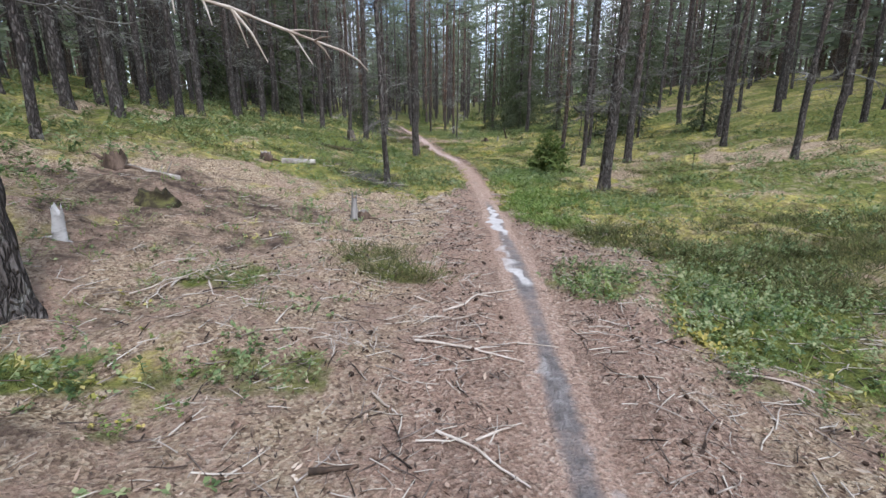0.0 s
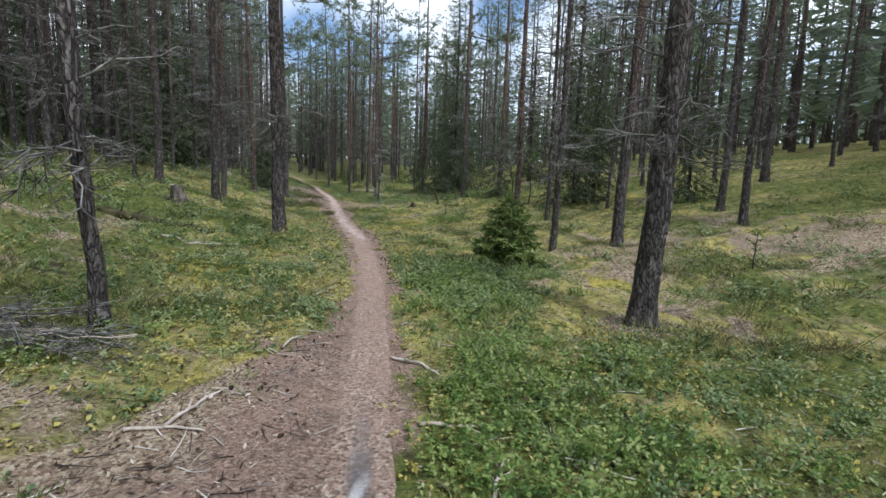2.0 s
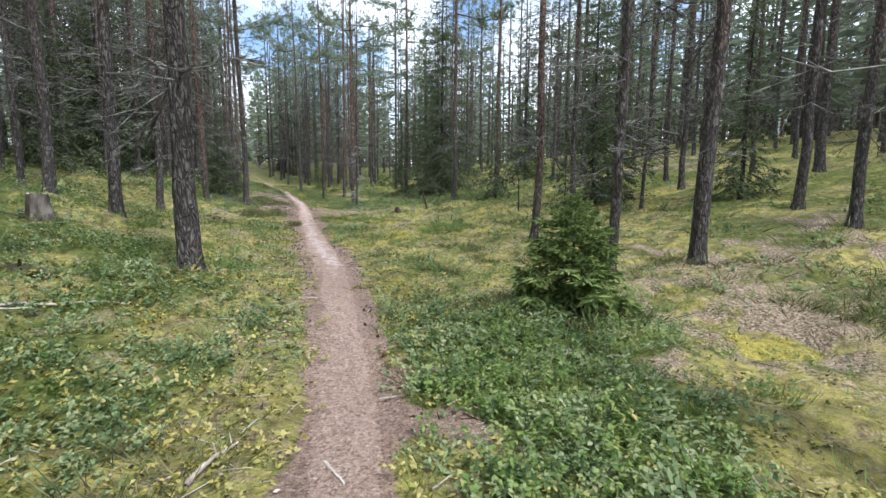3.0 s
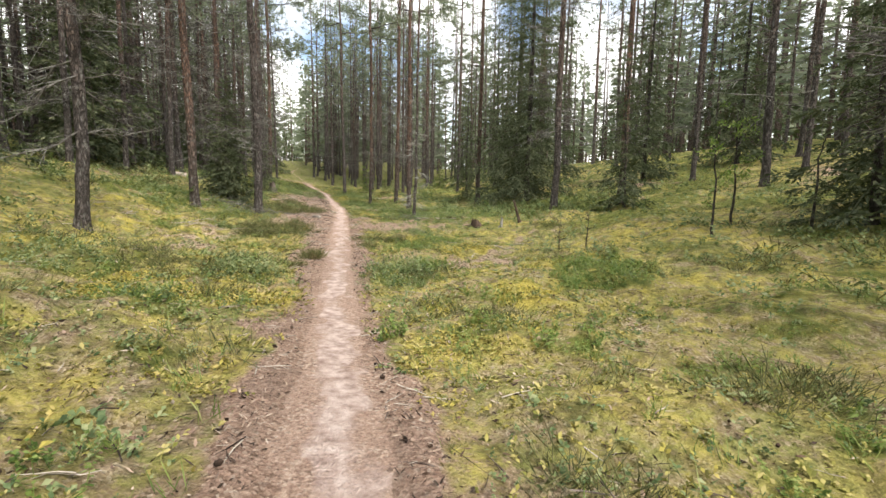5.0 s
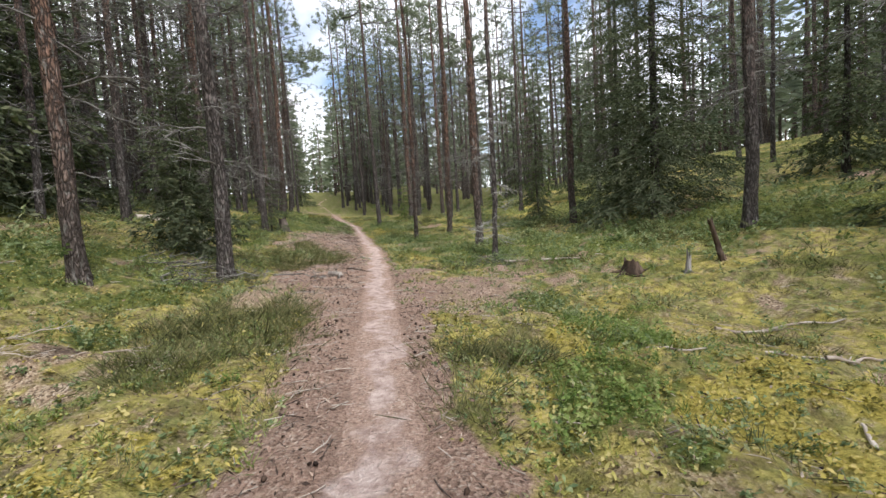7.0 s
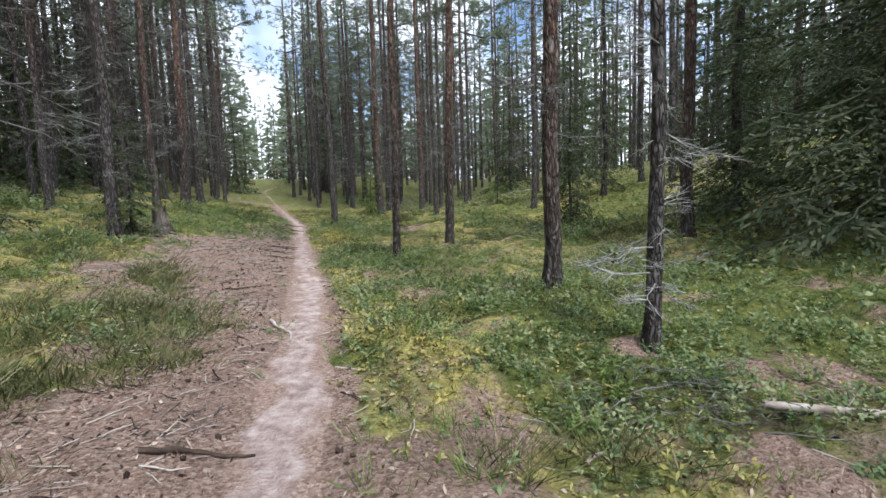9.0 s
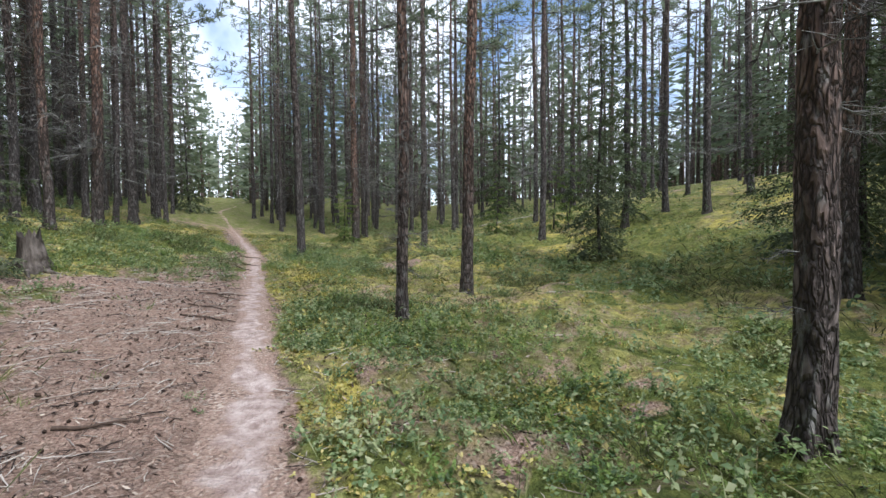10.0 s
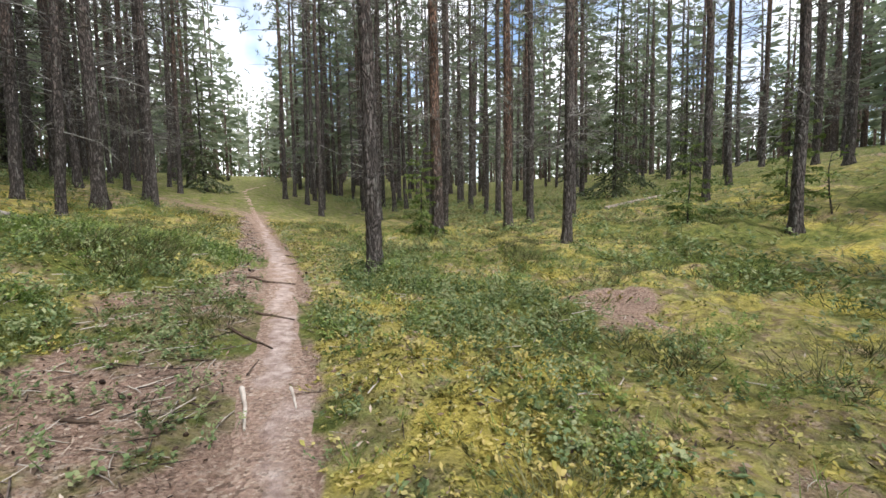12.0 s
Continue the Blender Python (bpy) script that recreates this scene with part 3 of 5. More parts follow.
bed(MOSS_BEDS, 2.49, 7.83, 0.44, 0.39, -47)
bed(MOSS_BEDS, 3.73, 10.70, 0.30, 0.39, -33)
bed(MOSS_BEDS, -0.95, 9.89, 0.37, 0.50, 24)
bed(MOSS_BEDS, -1.21, 17.58, 0.68, 0.70, 29)
bed(MOSS_BEDS, 0.75, 17.58, 0.19, 0.46, -10)
bed(MOSS_BEDS, 1.70, 18.08, 0.44, 0.49, -24)
bed(MOSS_BEDS, 0.74, 22.60, 0.26, 0.51, -17)
bed(MOSS_BEDS, 1.38, 21.34, 0.44, 0.82, -36)
bed(MOSS_BEDS, -1.68, 21.04, 0.47, 0.26, 34)
bed(MOSS_BEDS, -1.30, 29.93, 0.13, 0.68, 5)
bed(MOSS_BEDS, -1.11, 28.43, 0.08, 0.30, 4)
bed(MOSS_BEDS, -0.88, 27.84, 0.09, 0.12, -2)
bed(MOSS_BEDS, -0.11, 29.78, 0.33, 0.35, -13)
bed(MOSS_BEDS, -1.82, 35.18, 0.55, 0.37, -12)
bed(MOSS_BEDS, -2.02, 34.54, 0.34, 0.29, -10)
bed(MOSS_BEDS, 1.16, 36.11, 0.35, 0.79, -46)
bed(MOSS_BEDS, -1.42, 34.23, 0.23, 0.17, -31)
bed(MOSS_BEDS, -5.44, 38.05, 0.47, 1.20, 30)
bed(MOSS_BEDS, -4.04, 35.26, 0.13, 0.26, 33)
bed(SHRUB_BEDS, 1.75, 10.4, .95, 1.9)
bed(SHRUB_BEDS, -.6, 10.7, .95, 1.2)
bed(SHRUB_BEDS, 3.1, 7.6, .9, .8)
bed(SHRUB_BEDS, 2.7, 11.2, .8, 1.0)
bed(SHRUB_BEDS, .9, 24.2, .4, .8)
bed(SHRUB_BEDS, 3.0, 27.7, 1.8, 1.4)
bed(SHRUB_BEDS, 1.2, 29.3, 1.0, 1.2)
bed(SHRUB_BEDS, -1.6, 36.6, .9, 1.6)
bed(SHRUB_BEDS, -5.2, 36.9, 1.3, 2.2)
bed(SHRUB_BEDS, 1.9, 32.4, .8, .7)
bed(SHRUB_BEDS, 2.6, 35.6, .4, .3)
bed(HEATHER_BEDS, 2.9, 3.9, 1.0, 1.4, 20)
bed(HEATHER_BEDS, 4.6, 5.0, 1.6, 1.5)
bed(HEATHER_BEDS, -2.9, 27.6, .8, 1.5)
bed(HEATHER_BEDS, 5.8, 10.6, 1.3, .9)
bed(SHRUB_BEDS, -2.75, 28.2, .5, .8)
bed(SHRUB_BEDS, -4.6, 24.6, 1.6, 1.8)
bed(SHRUB_BEDS, -2.8, 12.5, 1.6, 1.6)
bed(SHRUB_BEDS, -4.7, 31.4, 1.0, 1.4)
bed(BRIGHT_BEDS, 1.6, 9.8, .7, 1.0)
bed(LITTER_BEDS, 7.5, 13.0, 2.6, 2.4)
bed(LITTER_BEDS, 6.6, 10.2, 1.6, 1.2)
bed(HEATHER_BEDS, -1.53, 19.55, 0.27, 0.39, 34)
bed(HEATHER_BEDS, -0.89, 19.58, 0.15, 0.25, 19)
bed(BRIGHT_BEDS, 0.66, 19.58, 0.39, 0.38, -22)
bed(LITTER_BEDS, 1.72, 5.68, 0.55, 0.61, -24)
bed(LITTER_BEDS, -0.80, 6.39, 0.68, 1.33, 27)
# this patch paints in the shade under the pines; most others are dark litter
bed(DARK_BEDS, -4.0, 24.0, 1.6, 1.5)
bed(DARK_BEDS, -2.4, 4.2, 1.4, 1.6)
bed(DARK_BEDS, -1.6, 9.0, .9, .7)
bed(DARK_BEDS, -1.5, 2.0, .9, .45)
bed(DARK_BEDS, -1.2, .8, .7, .35)
bed(LITTER_BEDS, -1.6, 1.4, 1.3, 1.2)
bed(SHRUB_BEDS, -1.15, 1.45, .7, .28, 10)
bed(SHRUB_BEDS, -1.55, 2.5, .5, .25)
# dark litter and shadow painted together as one patch
bed(DARK_BEDS, -3.5, 22.4, .9, .3)
bed(DARK_BEDS, 3.9, 8.7, 1.2, .7)
bed(DARK_BEDS, .7, 26.8, .6, .3)


def covers(x, y):
    """Masks of moss, dark shrub, heather, dark litter with painted shade, and bright shrub."""
    free = 1 - bare(x, y)
    d = np.abs(x - trail_x(y))
    low, small = fbm(x, y, .55, 45), fbm(x, y, .3, 47)
    litter = in_beds(LITTER_BEDS, x, y) * step(.38, .58, .4 * fbm(x, y, .8, 49) + .6 * small)
    open_ground = free * (1 - .8 * litter)
    out = np.interp(y, (-5, 4, 8, 14, 18, 20.5, 24, 26, 32, 34, 60), (.5, .6, .9, .95, .9, .5, .5, .9, .85, .75, .85)) * step(.35, 1.0, d)
    rich = np.interp(y, (4, 8, 13, 22, 25, 28, 30, 60), (.45, .75, 1.2, 1.2, .9, .9, 1.4, 1.3))
    wild = step(.51, .57, .45 * fbm(x, y, 1.5, 41) + .3 * low + .25 * small) * out
    planted = in_beds(SHRUB_BEDS, x, y) * step(.30, .44, .5 * low + .5 * small)
    shrub = np.maximum(planted * np.maximum(free, .7), wild * .8 * open_ground)
    fresh = in_beds(BRIGHT_BEDS, x, y) * step(.3, .44, .5 * low + .5 * small)
    bright = np.maximum(fresh * np.maximum(free, .7), step(.53, .58, .45 * fbm(x, y, 1.3, 43) + .55 * small) * out * .7 * open_ground)
    heath = np.maximum(in_beds(HEATHER_BEDS, x, y) * step(.28, .45, low), step(.56, .62, .5 * fbm(x, y, 1.2, 53) + .5 * low) * .7 * out * step(5, 9, y) * open_ground)
    moss = np.maximum(in_beds(MOSS_BEDS, x, y) * free, open_ground * np.clip((np.interp(y, (10, 14, 22, 25, 28, 31), (.15, .5, .45, .15, .15, .35)) + step(.34, .56, .5 * fbm(x, y, 1.0, 61) + .5 * fbm(x, y, 4, 63))) * rich, 0, 1))
    dark = np.maximum(in_beds(DARK_BEDS, x, y) * .55, step(.60, .74, fbm(x, y, .8, 71)) * .35) * (1 - .6 * moss) * (.35 + .65 * free)
    moss = moss * np.interp(y, (42, 48), (1, .35))
    return moss, shrub, heath, dark, bright


def golden(x, y):
    """Where the moss is at its yellowest."""
    own = in_beds(MOSS_BEDS, x, y) * (1 - bare(x, y)) * step(.36, .54, fbm(x, y, .26, 89))
    return np.maximum(own * .9, .75 * covers(x, y)[0] * step(.52, .62, .65 * fbm(x, y, .3, 85) + .35 * fbm(x, y, 2.2, 87)) * np.interp(y, (7, 13, 22, 25, 31, 34), (.3, .55, .7, .5, .5, .75)))


def graded(fine, near, far):
    """Grid lines: fine steps between the near limits, growing out to the far ones."""
    mid = np.arange(near[0], near[1] + 1e-6, fine)
    def out(start, end):
        s, v, o = fine, start, []
        while v < end:
            s *= 1.12
            v += s
            o.append(v)
        return np.array(o)
    return np.concatenate([near[0] - out(0, near[0] - far[0])[::-1], mid, near[1] + out(0, far[1] - near[1])])


def grid_faces(nx, ny):
    i, j = np.meshgrid(np.arange(ny - 1), np.arange(nx - 1), indexing="ij")
    a = i * nx + j
    return np.stack([a, a + 1, a + nx + 1, a + nx], -1).reshape(-1, 4)


def put_masks(me, **masks):
    for key, v in masks.items():
        me.attributes.new(key, "FLOAT", "POINT").data.foreach_set("value", np.asarray(v, np.float32))


def trail_half(y):
    return np.interp(y, (-2, 6, 8, 13, 15, 24, 30, 40, 44, 75), (.2, .2, .16, .18, .32, .25, .22, .17, .11, .08)) * (1 + (value(y, y * 0, .7, 5) - .5) * .5)


def trail_sand(x, y):
    """Masks of bare sand, its whiteness and of grey dust along the footpath."""
    u = (x - trail_x(y)) / trail_half(y)
    core = 1 - step(.06, np.interp(y, (7, 13, 18, 26), (.42, .5, .62, .75)), np.abs(u + (value(y, y * 0, 1.1, 17) - .5) * .4 + (value(x, y, .14, 29) - .5) * .75 + (value(x, y, .4, 27) - .5) * .5))
    amount = np.interp(y, (-2, 2.6, 3.4, 6.4, 6.7, 13, 14, 24, 41, 45, 60), (.3, .4, .9, 1, .10, .15, .95, .95, .8, .2, 0)) + .25 * np.exp(-((y - 15.4) / 1.3)**2)
    blots = np.interp(y, (5, 7), (2.2, 1.4))
    sand = core * amount * (1 + blots * (fbm(x, y, .32, 23) - .45) * 1.6 + .5 * step(4.2, 5.2, y) * (1 - step(6.3, 6.7, y)))
    grey = (1 - step(5.5, 8.5, y)) * (1 - step(.1, .6, np.abs(u))) * (.6 + .5 * value(x, y, .5, 37))
    return {"sand": sand, "white": 1 - step(6, 12, y), "grey": grey}


gx, gy = graded(.065, (-5.2, 4.6), (-420, 420)), graded(.075, (-2.2, 40), (-420, 480))
X, Y = (q.ravel() for q in np.meshgrid(gx, gy))
me = mesh_from("ground", np.stack([X, Y, ground_z(X, Y)], -1), grid_faces(len(gx), len(gy)), FOREST_FLOOR, True)
moss, shrub, heath, dark, bright = covers(X, Y)
gap = np.abs(X - trail_x(Y))
put_masks(me, straw=step(.25, .9, gap) * np.interp(Y, (2, 7, 11, 24, 27), (.5, .65, .68, .62, .08)), moss=moss, green=np.maximum(np.maximum(np.maximum(shrub, bright) * .8, heath * .6), .62 * np.maximum(step(2.5, 6, gap) * step(.4, .56, fbm(X, Y, 1.4, 83)), step(42, 47, Y))), dark=dark, gold=golden(X, Y), **trail_sand(X, Y))
tagged(new("ground", me), "forest floor of needle litter, yellow moss and low shrubs", "ground", kind="structure")

# the trodden line, lying in a shallow rut
ty = np.arange(-2, 75, .06)
tu = np.linspace(-1, 1, 15)
U, TY = (q.ravel() for q in np.meshgrid(tu, ty))
TX = trail_x(TY) + U * trail_half(TY)
tz = land(TX, TY) - .021 + (value(TX * .45, TY, .11, 8) - .5) * .01 - .02 * np.abs(U)**4
me = mesh_from("trail", np.stack([TX, TY, tz], -1), grid_faces(len(tu), len(ty)), TRODDEN, True)
put_masks(me, **trail_sand(TX, TY))
tagged(new("trail", me), "narrow trodden sandy footpath through needle litter", "footpath", kind="structure")

# ---- trees ----
def dead_branch(seed, twigs=(15, 20)):
    """A bare branch one metre long along x, kinked, with side twigs."""
    r, s = np.random.default_rng(seed), Shape()
    n = 7
    x = np.linspace(0, 1, n)
    bend = r.uniform(-.6, .1)
    p = np.stack([x, np.cumsum(r.normal(0, .055, n)), bend * x**1.4 * (1.25 - .8 * x**2) + np.cumsum(r.normal(0, .035, n))], -1)
    p[0] = (-.06, 0, 0)
    s.tube(p, np.linspace(.0105, .0028, n), 4)
    for k in range(r.integers(*twigs)):
        i = r.integers(1, n - 1)
        a = r.choice((-1, 1)) * r.uniform(.5, 1.1)
        ln = r.uniform(.15, .55) * (1.15 - x[i])
        q = np.linspace(0, 1, 3)[:, None]
        d = np.array((math.cos(a), math.sin(a), r.uniform(-.5, .35)))
        w = p[i] + q * d * ln + q**2 * np.array((0, 0, r.uniform(-.12, .1))) * ln * 2
        s.tube(w, np.linspace(.0055, .002, 3), 3)
        if ln > .18:
            for _ in range(2):
                e = d + r.normal(0, .6, 3)
                s.tube(np.stack([w[1], w[1] + e * ln * .38]), (.0042, .0018), 3)
    return s


def needle_limb(seed, dense=1.0):
    """A living pine limb one metre long along x, with brushes of needles towards its end."""
    r, wood, green = np.random.default_rng(seed), Shape(), Shape()
    x = np.linspace(0, 1, 6)
    p = np.stack([x, np.cumsum(r.normal(0, .04, 6)), .25 * x**1.7 + np.cumsum(r.normal(0, .02, 6))], -1)
    wood.tube(p, np.linspace(.017, .004, 6), 5)
    for k in range(int(11 * dense)):
        i = r.integers(2, 6)
        d = np.array((r.uniform(.2, 1), r.normal(0, .8), r.uniform(-.2, .7)))
        d /= np.linalg.norm(d)
        tip = p[i] + d * r.uniform(.12, .38)
        wood.tube(np.stack([p[i], (p[i] + tip) / 2, tip]), (.005, .004, .002), 3)
        for c in (tip, p[i] * .45 + tip * .55):
            m = int(r.integers(9, 14))
            dirs = r.normal(0, 1, (m, 3)) + d * .9 + (0, 0, .25)
            dirs /= np.linalg.norm(dirs, axis=1)[:, None]
            green.blades(np.repeat(c[None], m, 0) + r.normal(0, .03, (m, 3)), c + dirs * r.uniform(.09, .17, (m, 1)), np.full(m, .026), r)
    return wood, green


def spruce_bough(seed, rich=1.0, chunky=1.0):
    """A drooping spruce bough one metre long along x, with flat sprays of needles hanging from it."""
    r, s = np.random.default_rng(seed), Shape()
    x = np.linspace(0, 1, 7)
    p = np.stack([x, np.cumsum(r.normal(0, .02, 7)), -.42 * x**1.2 + .22 * x**3 + np.cumsum(r.normal(0, .012, 7))], -1)
    s.tube(p, np.linspace(.014, .003, 7), 3)
    base, tip = [], []
    for k in range(int(20 * rich)):
        f = r.uniform(.08, 1)
        o = np.array([np.interp(f, x, p[:, i]) for i in range(3)])
        ln = r.uniform(.18, .42) * (1.1 - f * .6)
        d = np.array((r.uniform(.35, .9), r.choice((-1, 1)) * r.uniform(.45, 1), r.uniform(-.95, .05)))
        d /= np.linalg.norm(d)
        for g in np.linspace(.1, 1, 5):
            c = o + d * ln * g + (0, 0, -.16 * ln * g * g)
            for side in (-1, 1):
                e = d * .8 + np.cross(d, (0, 0, 1)) * side * .65 + r.normal(0, .25, 3)
                base.append(c)
                tip.append(c + e * r.uniform(.06, .11) * chunky)
    s.blades(np.array(base), np.array(tip), r.uniform(.024, .042, len(base)) * chunky, r)
    return s


def stem_points(h, lean, r, bend=.012):
    n = 26
    z = np.concatenate([[-.25], np.array((0, .08, .2, .4, .7)), np.linspace(1.0, h, n - 6)])
    wob = np.cumsum(r.normal(0, bend, (n, 2)), 0) * np.clip(z, 0, 1)[:, None]
    xy = wob - wob[1] + np.outer(np.clip(z, 0, None), lean)
    return np.column_stack([xy, z])


def stem_mesh(name, h, dia, lean, r, material, fine=False):
    p = stem_points(h, lean, r)
    if fine:
        zz = np.concatenate([[-.25], np.arange(0, 4, .045), np.linspace(4, h, 30)])
        p = np.column_stack([np.interp(zz, p[:, 2], p[:, i]) for i in (0, 1)] + [zz])
    z = p[:, 2]
    rad = dia * .43 * (np.clip(1 - z / h, 0, 1)**.75 * .93 + .03 + .28 * np.exp(-np.clip(z, 0, None) / .16))
    sides = 30 if fine else 12
    a = np.linspace(0, 2 * math.pi, sides, endpoint=False) + math.pi / 2
    A, Z = np.meshgrid(a, z)
    k = float(r.uniform(0, 50))
    roots = 1 + .22 * np.exp(-np.clip(Z, 0, None) / .14) * np.sin(A * 5 + k)
    ridge = np.abs(value((A - math.pi / 2) * dia * 22 + k, Z * 5 + k, 1, 3) - .5) * 2
    R = rad[:, None] * roots * (1 + (.17 if fine else .1) * (ridge - .5) + .05 * (value(A * 2 + k, Z * 3, 1, 9) - .5))
    v = np.stack([p[:, 0:1] + R * np.cos(A), p[:, 1:2] + R * np.sin(A), Z], -1).reshape(-1, 3)
    i, j = np.meshgrid(np.arange(len(z) - 1), np.arange(sides), indexing="ij")
    f = np.stack([i * sides + j, i * sides + (j + 1) % sides, (i + 1) * sides + (j + 1) % sides, (i + 1) * sides + j], -1).reshape(-1, 4)
    return mesh_from(name, v, f, material, True), p


DEAD = [dead_branch(100 + i).mesh("dead_branch", DEAD_WOOD) for i in range(9)]
PALE_DEAD = [dead_branch(100 + i).mesh("dead_branch", LICHEN_WOOD) for i in range(9)]
LIVE_LIMBS = []
for i in range(6):
    w, g = needle_limb(200 + i)
    LIVE_LIMBS.append((w.mesh("limb", PINE_BARK), g.mesh("needles", NEEDLES)))
BOUGHS = [spruce_bough(300 + i).mesh("bough", SPRUCE_NEEDLES) for i in range(5)]
BIG_BOUGHS = [spruce_bough(340 + i, 2.4, .5).mesh("bough", SPRUCE_NEEDLES) for i in range(4)]
YOUNG_BOUGHS = [spruce_bough(320 + i, .8, 1.7).mesh("bough", FRESH_NEEDLES) for i in range(3)]


def along(p, z):
    return [float(np.interp(z, p[:, 2], p[:, i])) for i in (0, 1)] + [z]


def at_stem(o, turn, pitch, size):
    return pose(*o, 0, -pitch, turn) @ Matrix.Diagonal((*([size] * 3), 1))


def pine(x, y, dia, h=13.5, lean=(0, 0), dead=13, low=1.3, limbs=5, crown=.5, fine=False, long=1.0, top=None, pale=False, foxy=False, label="tall grey-barked pine with bare dead lower branches"):
    r = np.random.default_rng(int(abs(x * 977 + y * 131) * 10) % 100003)
    tree = tagged(new("pine_tree"), label, "pine tree", "pines of the forest")
    tree.location = (x, y, gz(x, y))
    me, p = stem_mesh("trunk", h, dia, lean, r, FOXY_BARK if foxy else PINE_BARK, fine)
    part("trunk", me, tree)
    for i in range(int(dead * 1.9)):
        z = low + ((top or h * crown) - low) * r.uniform(0, 1)**1.25
        part("dead_branch", (PALE_DEAD if pale else DEAD)[r.integers(len(DEAD))], tree, at_stem(along(p, z), r.uniform(0, 360), r.uniform(-28, 22), long * r.uniform(.3, 1.25)))
    for i in range(int(dead * (1.2 if fine else .5))):
        part("dead_branch", (PALE_DEAD if pale else DEAD)[r.integers(len(DEAD))], tree, at_stem(along(p, r.uniform(.5, 4.2)), r.uniform(0, 360), r.uniform(-45, 35), r.uniform(.1, .38)))
    for i in range(limbs):
        f = (i + r.uniform(0, 1)) / limbs
        z = h * (crown + (1 - crown) * f)
        wood, green = LIVE_LIMBS[r.integers(len(LIVE_LIMBS))]
        limb = part("limb", wood, tree, at_stem(along(p, z), i * 137 + r.uniform(-25, 25), -10 + 50 * f, (.7 + 1.3 * (1 - f)) * r.uniform(.75, 1.15)))
        tagged(part("needles", green, limb), kind="stuff")
    return tree


def spruce(x, y, h, dia=None, width=.17, low=.06, boughs=60, fresh=False, lean=(0, 0), near=False, label="dark green spruce with boughs drooping to the ground"):
    r = np.random.default_rng(int(abs(x * 613 + y * 379) * 10) % 100003)
    tree = tagged(new("spruce_tree"), label, "spruce tree", "spruces of the forest")
    tree.location = (x, y, gz(x, y))
    me, p = stem_mesh("trunk", h, dia or h * .022, lean, r, SPRUCE_BARK)
    part("trunk", me, tree)
    pool = YOUNG_BOUGHS if fresh else BIG_BOUGHS if near else BOUGHS
    for i in range(boughs):
        f = ((i + r.uniform(0, 1)) / boughs)**1.15
        z = h * (low + (.985 - low) * f)
        size = h * width * (1.02 - f)**.8 * r.uniform(.7, 1.25) + .05 * min(h, 3)
        part("bough", pool[r.integers(len(pool))], tree, at_stem(along(p, z), i * 137.5 + r.uniform(-30, 30), -12 + 42 * f, size))
    return tree


# pines beside the first stretch
pine(-2.12, 1.72, .30, 13, (-.06, 0), fine=True, dead=9, low=1.9, label="thick grey pine with deeply furrowed bark above litter")
pine(-1.02, 8.2, .12, 10.5, (-.02, .01), fine=True, dead=16, low=.9, long=.7, label="slender dark pine beside a heap of dead sticks")
pine(-.72, 12.3, .23, 14, (0, 0), fine=True, dead=20, low=1.5, label="straight grey pine with long drooping dead branches")
pine(3.12, 8.8, .27, 14, (.03, 0), fine=True, dead=24, low=1.5, long=.95, label="thick furrowed pine hung with lichen-grey dead branches")
pine(5.3, 13.4, .26, 14, (.03, 0), dead=18, long=1.1)
pine(4.03, 13.4, .16, 12, (.015, 0), dead=16)
pine(8.15, 13.65, .20, 13, (.04, 0), dead=14)
pine(7.9, 10.4, .17, 12, (.06, 0), dead=12)
pine(5.4, 17.5, .16, 13, dead=16)
pine(7.3, 17.8, .10, 9, (.03, 0), dead=8)
pine(12.7, 18.3, .30, 14)
pine(14.7, 20.9, .19, 13)
pine(9.6, 19.5, .2, 13)
pine(4.15, 16.45, .19, 12, (.01, 0), fine=True, dead=22, low=1.6, long=1.0, foxy=True, label="dark pine bristling with dead branches over yellow moss")
pine(6.1, 25.5, .22, 14, dead=8, foxy=True)
pine(-4.6, 5.1, .13, 11)
pine(-5.63, 8.1, .25, 14)
pine(-6.85, 9.45, .19, 13)
pine(-5.45, 9.75, .2, 13)
pine(-6.2, 12.15, .2, 13)
pine(-8.45, 12.7, .19, 13)
pine(-7.5, 12.9, .17, 13)
pine(-6.1, 14.0, .19, 13)
pine(-6.5, 15.2, .19, 13)
pine(-6.0, 15.8, .18, 13)
pine(-4.25, 16.7, .22, 14)
pine(-5.2, 17.6, .12, 11)
pine(-2.44, 14.85, .19, 13.5, dead=18)
# pines beside the middle stretch
pine(-4.05, 20.55, .21, 13, (-.01, 0), fine=True, dead=20, low=1.1, long=1.1, label="grey pine with long pale dead branches over brown litter")
pine(-3.93, 23.9, .22, 13.5, (-.012, 0), fine=True, dead=20, low=.9, foxy=True, label="grey pine with whitish dead branches beside a fallen tangle")
pine(-3.02, 25.15, .23, 14, (-.01, 0), fine=True, dead=22, low=1.2, label="grey pine with many dead branches beside a young spruce")
pine(-7.5, 25.6, .18, 13)
pine(-11, 29.4, .24, 14)
pine(-7.35, 30.05, .16, 13)
pine(4.6, 26.35, .24, 14, dead=16, low=2, label="straight grey pine standing in front of a large spruce")
pine(11.3, 30.6, .19, 13)
pine(10.05, 33.4, .17, 13)
# pines beside the last stretch
pine(.74, 27.5, .115, 11, (.02, 0), fine=True, dead=17, low=.35, long=.5, top=2.6, pale=True, label="thin pine bristling with whitish lichen-covered dead branches")
pine(.6, 28.98, .185, 14, (.012, 0), fine=True, dead=16, low=1.2, long=.8, foxy=True, label="reddish pine rising from bilberry shrubs by the footpath")
